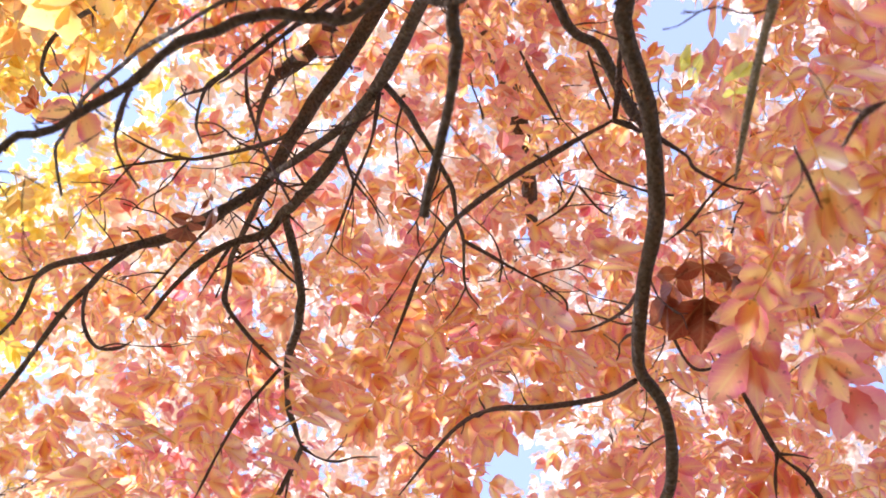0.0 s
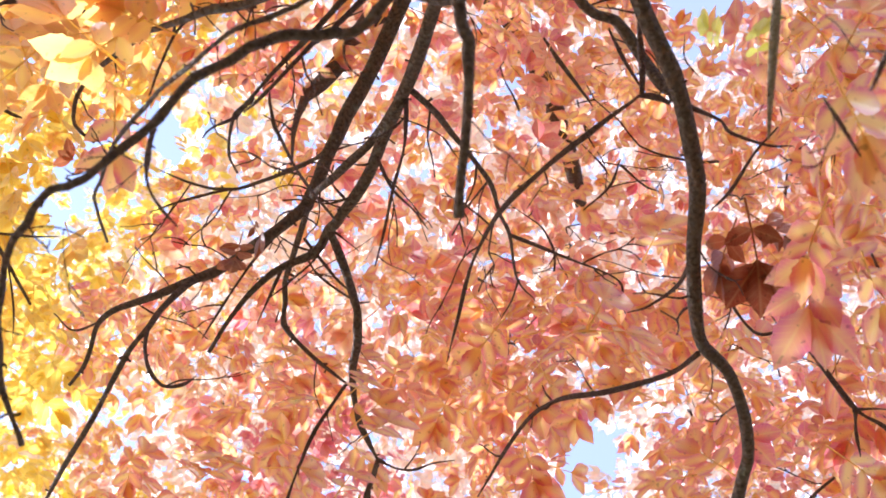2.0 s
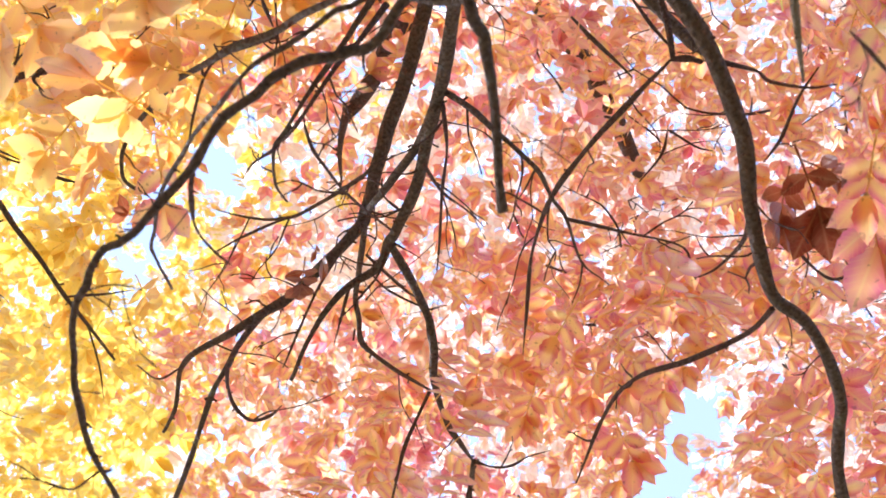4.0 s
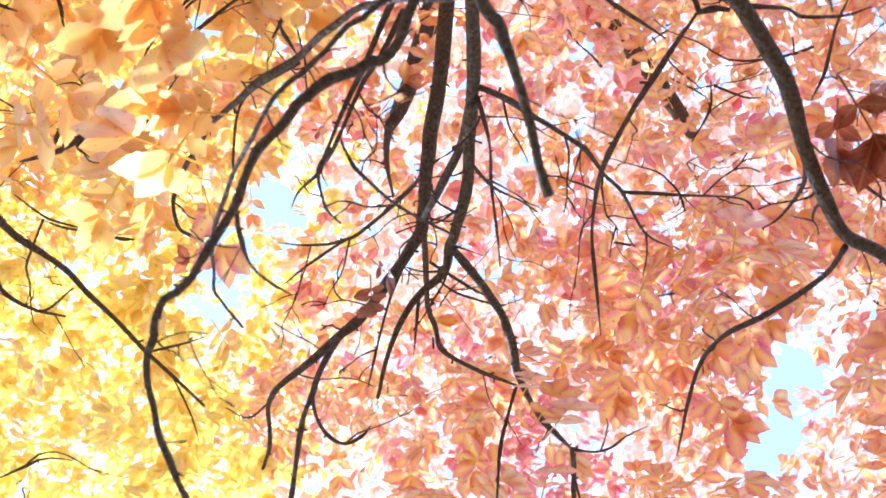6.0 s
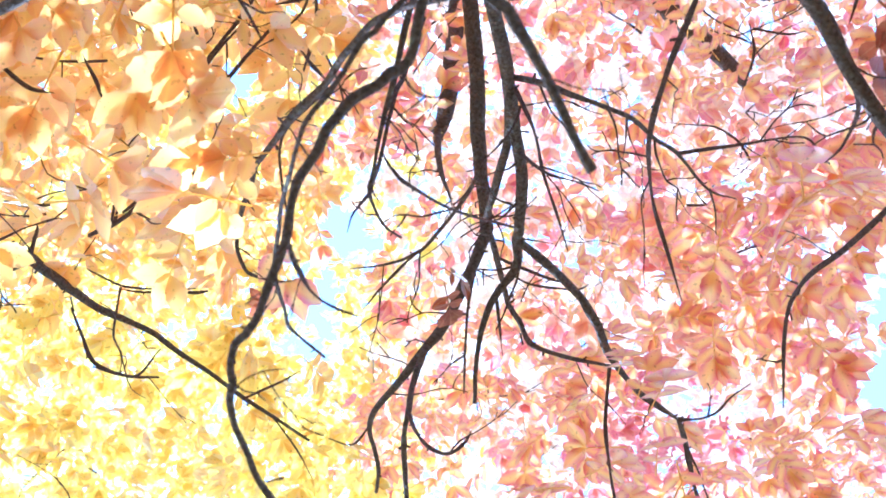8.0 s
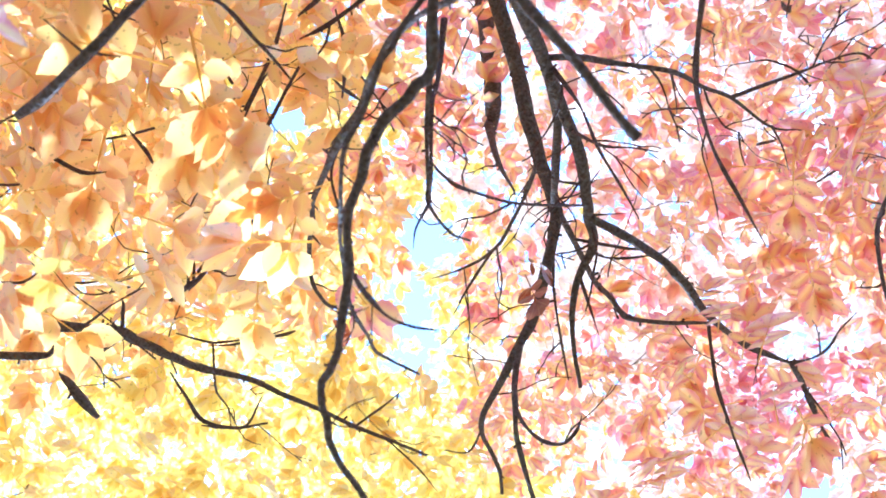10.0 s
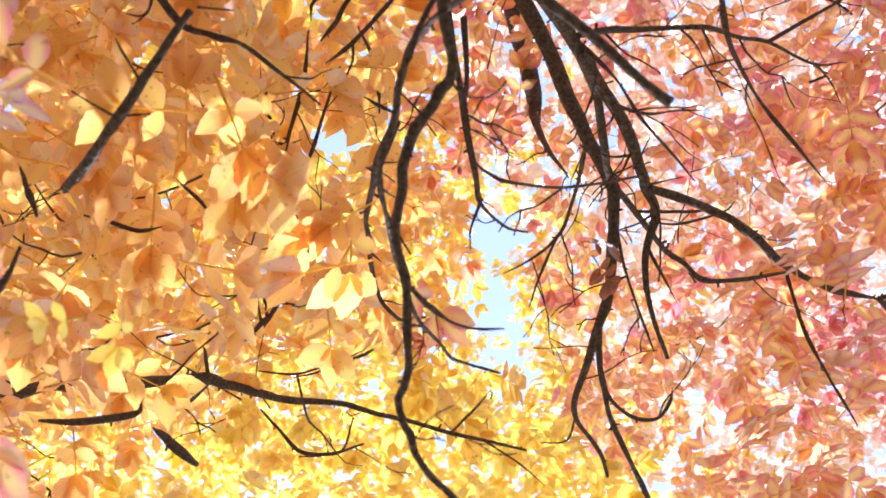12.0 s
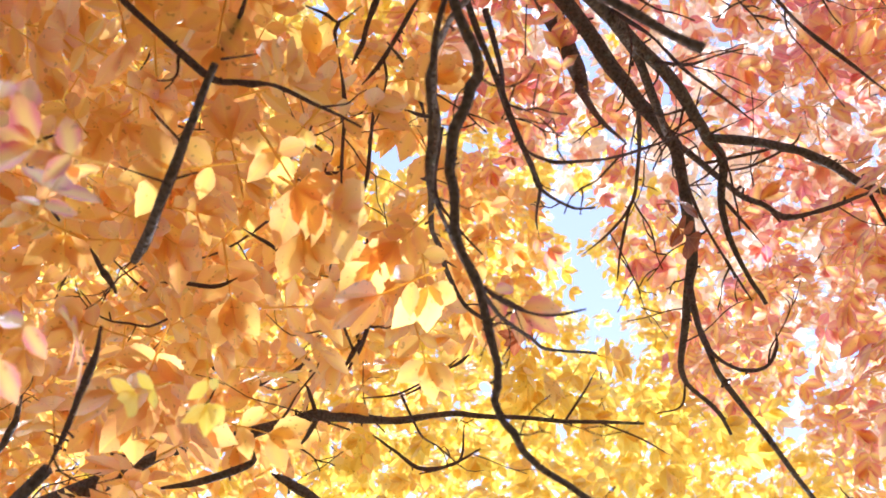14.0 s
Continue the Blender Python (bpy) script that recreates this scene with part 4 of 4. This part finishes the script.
# far crowns, pink on one side and yellow on the other
p, c, uv = crown(2050, 16, 5.0, 10.5, 0.42, RNG)
yellow = uv[:, 0] < border(uv[:, 1]) + RNG.normal(0.05, 0.06, len(uv))
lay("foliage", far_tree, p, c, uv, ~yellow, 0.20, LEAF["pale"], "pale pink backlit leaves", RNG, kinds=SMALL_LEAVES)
lay("foliage", far_ash, p, c, uv, yellow, 0.20, LEAF["yellow"], "bright yellow backlit leaves", RNG, kinds=SMALL_LEAVES)

# unseen yellow crown, added towards the sun to shade and dapple the near leaves
n = 3700
q = RNG.normal(0, 1, (n, 3))
q *= (RNG.uniform(0.2, 1, n) ** 0.4 / np.linalg.norm(q, axis=1))[:, None]
p = np.array((-9.6, 3.6, 6.8)) + q * np.array((3.0, 3.0, 2.8))
foliage("foliage", far_ash, p, frames_of(n, RNG, q[:, :2], 0.35, 0.5), 0.27 * RNG.uniform(0.75, 1.2, n), LEAF["yellow"], "bright yellow backlit leaves", RNG, SMALL_LEAVES)

# middle layer
p, c, uv = crown(860, 14, 2.6, 4.8, 0.19, RNG)
yellow = uv[:, 0] < border(uv[:, 1]) + RNG.normal(0, 0.02, len(uv))
red = blob(uv, -0.24, 0.63, 0.09) | blob(uv, -0.05, 0.51, 0.05)
full = (((uv[:, 1] > 0.41) | (uv[:, 0] > 0.02)) & (RNG.random(len(uv)) < np.where(uv[:, 1] > 0.54, 0.60, 0.62))) | (RNG.random(len(uv)) < np.where((uv[:, 1] < 0.24) | ((uv[:, 0] > -0.08) & (uv[:, 1] < 0.42)), 0.58, 0.28))
golden = np.repeat(RNG.random(860) < 0.7, 14)
lay("foliage", maple, p, c, uv, ~yellow & ~red & full & ~golden, 0.135, LEAF["pink"], "pink leaves", RNG)
lay("foliage", maple, p, c, uv, ~yellow & ~red & full & golden, 0.135, LEAF["orange"], "orange leaves with rose margins", RNG)
lay("foliage", maple, p, c, uv, ~yellow & red, 0.13, LEAF["red"], "crimson leaves", RNG)
front = amber(uv)
lay("foliage", ash, p, c, uv, yellow & front & (RNG.random(len(uv)) < 0.75), 0.16, LEAF["amber"], "amber leaves", RNG)
lay("foliage", ash, p, c, uv, yellow & ~front & (RNG.random(len(uv)) < 0.45), 0.155, LEAF["yellow"], "yellow leaves", RNG)


# thin twigs that carry the clumps, joined
def twigs(tree, centres, n, rng, label, scale=1.0):
    V, F, k = [], [], 0
    flat = (centres[:, :2] - EYE[:2]) / (centres[:, 2] - EYE[2])[:, None]
    centres = centres[~open_sky(flat, centres, 0.3 * scale)]
    n = min(n, len(centres))
    for q in centres[rng.choice(len(centres), n, replace=False)]:
        a = rng.uniform(0, math.tau)
        way = np.array((math.cos(a), math.sin(a), rng.normal(0.1, 0.25)))
        L, r = rng.uniform(0.25, 0.65) * scale, rng.uniform(0.0016, 0.0040) * scale
        line, at = [], q - way * L * 0.6
        for s in range(7):                          # a crooked run that thins out
            line.append((*at, r * (1.35 - 0.16 * s)))
            way = way + rng.normal(0, 0.30, 3)
            way /= np.linalg.norm(way)
            at = at + way * L / 6
        v, f = tube(line, 5, 2, 0.14, 0, int(rng.integers(1e6)))
        V.append(v), F.extend([tuple(i + k for i in g) for g in f])
        k += len(v)
        for s in range(1, 6):                       # side shoots
            if rng.random() < 0.35:
                continue
            m, side = np.array(line[s][:3]), rng.normal(0, 1, 3)
            side /= np.linalg.norm(side)
            reach = rng.uniform(0.03, 0.14) * scale
            v, f = tube([(*m, r * 0.8), (*(m + side * reach * 0.5 + rng.normal(0, 0.012, 3) * scale), r * 0.6), (*(m + side * reach), r * 0.35)], 4, 2, 0.1, 0, int(rng.integers(1e6)))
            V.append(v), F.extend([tuple(i + k for i in g) for g in f])
            k += len(v)
    ob = mesh_object("twig_spray", np.vstack(V) - np.array(tree.location), F, TWIG, tree, label)
    tagged(ob, kind="stuff")


centres = np.unique(c, axis=0)
cu = (centres[:, :2] - EYE[:2]) / (centres[:, 2] - EYE[2])[:, None]
far_side = cu[:, 0] < border(cu[:, 1])
twigs(maple, centres[~far_side], min(230, int((~far_side).sum())), RNG, "thin dark twigs")
twigs(ash, centres[far_side] - np.array((0, 0, 0.3)), min(150, int(far_side.sum())), RNG, "thin dark twigs")


# near leaves, one by one
def leaf_meshes(mat):
    made = []
    for tv, tf, tu in FINE_LEAVES:
        ob = mesh_object("leaf", tv, tf, mat, None, "", tu)
        made.append(ob.data)
        bpy.data.objects.remove(ob)
    return made


def near_leaves(tree, n_clumps, per, low, high, spread, size, mat, where, limit, area, rng, droop=0.28):
    p, c, uv = crown(n_clumps, per, low, high, spread, rng, area)
    keep = where(uv) & ~open_sky(uv, p, size * 0.4) & ~(over_wood(uv, p, size * 0.35) & (rng.random(len(p)) < 0.78))
    p, c = p[keep][:limit], c[keep][:limit]
    turns = frames_of(len(p), rng, p[:, :2] - c[:, :2] + 1e-4, droop, 0.28)
    meshes = leaf_meshes(mat)
    for k in range(len(p)):
        ob = new("leaf", meshes[k % len(meshes)])
        ob.parent = tree
        s = size * rng.uniform(0.78, 1.2)
        ob.matrix_basis = Matrix.Translation(Vector(p[k]) - tree.location) @ Matrix(turns[k].tolist()).to_4x4() @ Matrix.Scale(s, 4)
    return p


def hang(tree, kind, at, size, turn, label):
    """One leaf by itself, hung at a place: turn is the way its stalk points and the way its face looks, as degrees."""
    tv, tf, tu = FINE_LEAVES[kind[1]]
    ob = mesh_object("leaf", tv, tf, LEAF[kind[0]], tree, label, tu)
    ob.matrix_basis = Matrix.Translation(Vector(at) - tree.location) @ Euler([radians(x) for x in turn]).to_matrix().to_4x4() @ Matrix.Scale(size, 4)
    return ob


def low_front(uv):
    return ((uv[:, 1] > 0.43) & (uv[:, 0] > -0.19) & (uv[:, 0] < 0.3)) | (uv[:, 0] > 0.22) | ((uv[:, 1] > 0.48) & (uv[:, 0] > -0.48))


near_leaves(maple, 120, 6, 1.9, 2.7, 0.13, 0.165, LEAF["near_orange"], low_front, 190, (-0.5, 0.5, 0.15, 0.85), RNG)
near_leaves(maple, 46, 3, 1.15, 1.6, 0.07, 0.13, LEAF["near_orange"], lambda uv: (uv[:, 0] > 0.27) & (uv[:, 1] < 0.53), 64, (0.27, 0.50, 0.14, 0.52), RNG)
near_leaves(ash, 120, 7, 1.5, 2.3, 0.13, 0.16, LEAF["near_amber"], lambda uv: amber(uv, 0.03), 235, (-0.92, 0.0, -0.42, 0.28), RNG)
near_leaves(ash, 14, 2, 0.85, 1.1, 0.05, 0.12, LEAF["near_orange"], lambda uv: (uv[:, 0] < -0.30) & (uv[:, 1] < -0.13), 12, (-0.62, -0.32, -0.32, -0.15), RNG)

# the joined rest behind them
p, c, uv = crown(56, 8, 2.3, 3.1, 0.14, RNG, (-0.5, 0.55, 0.12, 0.88))
lay("foliage", maple, p, c, uv, low_front(uv), 0.16, LEAF["orange"], "orange leaves", RNG, kinds=FINE_LEAVES)
p, c, uv = crown(105, 8, 1.8, 3.0, 0.14, RNG, (-0.95, 0.0, -0.44, 0.30))
lay("foliage", ash, p, c, uv, amber(uv, 0.02), 0.16, LEAF["amber"], "amber leaves", RNG, kinds=FINE_LEAVES)
hung = np.unique(c, axis=0)
hu = (hung[:, :2] - EYE[:2]) / (hung[:, 2] - EYE[2])[:, None]
hung = hung[amber(hu, 0.02)]
twigs(ash, hung - np.array((0, 0, 0.12)), min(110, len(hung)), RNG, "thin dark twigs", 0.6)

# withered and late-turning leaves
hang(maple, ("brown", 0), (0.399, 0.650, 3.20), 0.17, (-12, 30, -14), "withered brown leaf")
hang(maple, ("brown", 2), (0.390, 0.690, 3.22), 0.13, (-20, -20, 38), "withered brown leaf")
hang(maple, ("brown", 6), (0.405, 0.680, 3.21), 0.11, (-30, 25, -70), "withered brown leaf")
hang(maple, ("near_orange", 2), (0.451, 0.640, 3.05), 0.20, (-10, 32, -4), "rose-orange leaf with yellow veins")
hang(maple, ("near_orange", 4), (0.400, 0.340, 2.80), 0.15, (-12, 30, -30), "rose-orange leaf with yellow veins")
hang(maple, ("near_rose", 6), (0.510, 0.700, 3.00), 0.18, (-25, 4, -35), "rose-orange leaf with yellow veins")
hang(maple, ("near_orange", 3), (-0.574, 0.380, 3.35), 0.17, (-10, 10, 10), "orange leaf with rose margins")
hang(maple, ("green", 1), (0.375, 0.390, 3.00), 0.08, (-20, 15, 170), "lime-green leaf")
hang(maple, ("green", 4), (0.345, 0.360, 3.02), 0.07, (-20, 25, 120), "lime-green leaf")
hang(maple, ("brown", 4), (-0.555, 0.85, 3.88), 0.13, (-60, 0, 20), "withered brown leaf")
hang(maple, ("brown", 1), (-0.545, 0.83, 3.92), 0.10, (-40, 20, -50), "withered brown leaf")
hang(maple, ("brown", 5), (-0.700, 0.56, 3.52), 0.085, (-20, 30, 120), "withered brown leaf")
hang(maple, ("brown", 3), (-0.344, 0.40, 3.46), 0.075, (-50, 0, 80), "withered brown leaf")
hang(ash, ("yellow", 3), (-0.447, 0.030, 2.684), 0.08, (-40, 10, 60), "sunlit pale yellow leaf")
hang(ash, ("yellow", 5), (-0.470, 0.000, 2.66), 0.07, (-60, 30, 130), "sunlit pale yellow leaf")


# short spur shoots along the boughs, joined
def spurs(tree, lines, per_metre, rng):
    V, F, k = [], [], 0
    for line in lines:
        seg = np.linalg.norm(np.diff(line[:, :3], axis=0), axis=1)
        for _ in range(int(seg.sum() * per_metre + rng.random())):
            i = int(rng.choice(len(seg), p=seg / seg.sum()))
            t = rng.random()
            m = line[i] * (1 - t) + line[i + 1] * t
            way = (line[i + 1] - line[i])[:3] / seg[i]
            side = rng.normal(0, 1, 3)
            side -= way * side.dot(way)
            side = side / np.linalg.norm(side) + way * rng.uniform(0, 0.7)
            r = min(m[3] * 0.45, rng.uniform(0.0008, 0.0019) * (m[2] - 1.2) / 1.6)
            L = rng.uniform(1.2, 4.0) * r + m[3]
            kink = rng.normal(0, 0.25, 3) * L
            v, f = tube([(*m[:3], r * 1.3), (*(m[:3] + side * L * 0.6), r), (*(m[:3] + side * L + kink * 0.5), r * 1.1)], 5, 2, 0.12, 0, int(rng.integers(1e6)))
            V.append(v), F.extend([tuple(q + k for q in g) for g in f])
            k += len(v)
    tagged(mesh_object("spur_spray", np.vstack(V) - np.array(tree.location), F, TWIG, tree, "short knobbly spur shoots"), kind="stuff")


spurs(maple, [l for l, t in SKELETON if t == maple.name and l[:, 3].max() < 0.04], 13, RNG)
spurs(ash, [l for l, t in SKELETON if t == ash.name and l[:, 3].max() < 0.04], 13, RNG)


# crooked side twigs, each with a fork, joined
def sprigs(tree, lines, per_metre, rng):
    V, F, k = [], [], 0
    for line in lines:
        seg = np.linalg.norm(np.diff(line[:, :3], axis=0), axis=1)
        for _ in range(int(seg.sum() * per_metre + rng.random())):
            i = int(rng.choice(len(seg), p=seg / seg.sum()))
            t = rng.random()
            m = line[i] * (1 - t) + line[i + 1] * t
            along = (line[i + 1] - line[i])[:3] / seg[i]
            side = rng.normal(0, 1, 3) * (1, 1, 0.5)
            side -= along * side.dot(along)
            way = side / np.linalg.norm(side) + along * rng.uniform(0.3, 1.1)
            way /= np.linalg.norm(way)
            h = (m[2] - EYE[2]) / 2.6
            r, L = min(m[3] * 0.6, rng.uniform(0.0018, 0.0032) * h), rng.uniform(0.08, 0.26) * h
            runs = [(m[:3], way, r, L, 6)]
            for at, w, rr, ll, n in runs:
                pts = []
                for s in range(n):
                    pts.append((*at, rr * (1.1 - 0.11 * s) * (1.25 if s % 2 else 0.95)))
                    w = w + rng.normal(0, 0.24, 3)
                    w /= np.linalg.norm(w)
                    at = at + w * ll / (n - 1)
                    if n == 6 and s in (2, 3) and rng.random() < 0.6:
                        runs.append((at, w + rng.normal(0, 0.7, 3), rr * 0.7, ll * rng.uniform(0.25, 0.5), 4))
                v, f = tube(pts, 5, 2, 0.12, 0, int(rng.integers(1e6)))
                V.append(v), F.extend([tuple(q + k for q in g) for g in f])
                k += len(v)
    tagged(mesh_object("twig_spray", np.vstack(V) - np.array(tree.location), F, TWIG, tree, "thin crooked side twigs"), kind="stuff")


fine = [l for l, t in SKELETON if t == maple.name and l[:, 3].max() < 0.03 and l[:, 2].min() > 2.3]
sprigs(maple, fine, 4.2, RNG)
sprigs(ash, [l for l, t in SKELETON if t == ash.name and l[:, 3].max() < 0.03], 3.0, RNG)

# the rest of the crowns, all round: unseen leaves added to shade the ground
n = 2600
a, e, d = RNG.uniform(0, math.tau, n), RNG.uniform(0.1, 1.5, n), RNG.uniform(2.2, 7.0, n)
p = np.stack([d * np.cos(e) * np.cos(a), d * np.cos(e) * np.sin(a), 1.6 + d * np.sin(e)], 1)
flat = (p[:, :2] - EYE[:2]) / (p[:, 2] - EYE[2])[:, None]
hidden = ~((flat[:, 0] > -1.15) & (flat[:, 0] < 0.8) & (flat[:, 1] > -0.62) & (flat[:, 1] < 1.2))
away = np.cos(a) * sun_way.x + np.sin(a) * sun_way.y < 0.55
p = p[hidden & away]
foliage("foliage", maple, p, frames_of(len(p), RNG, p[:, :2], 0.35, 0.5), 0.30 * RNG.uniform(0.8, 1.2, len(p)), LEAF["orange"], "orange leaves", RNG, SMALL_LEAVES)
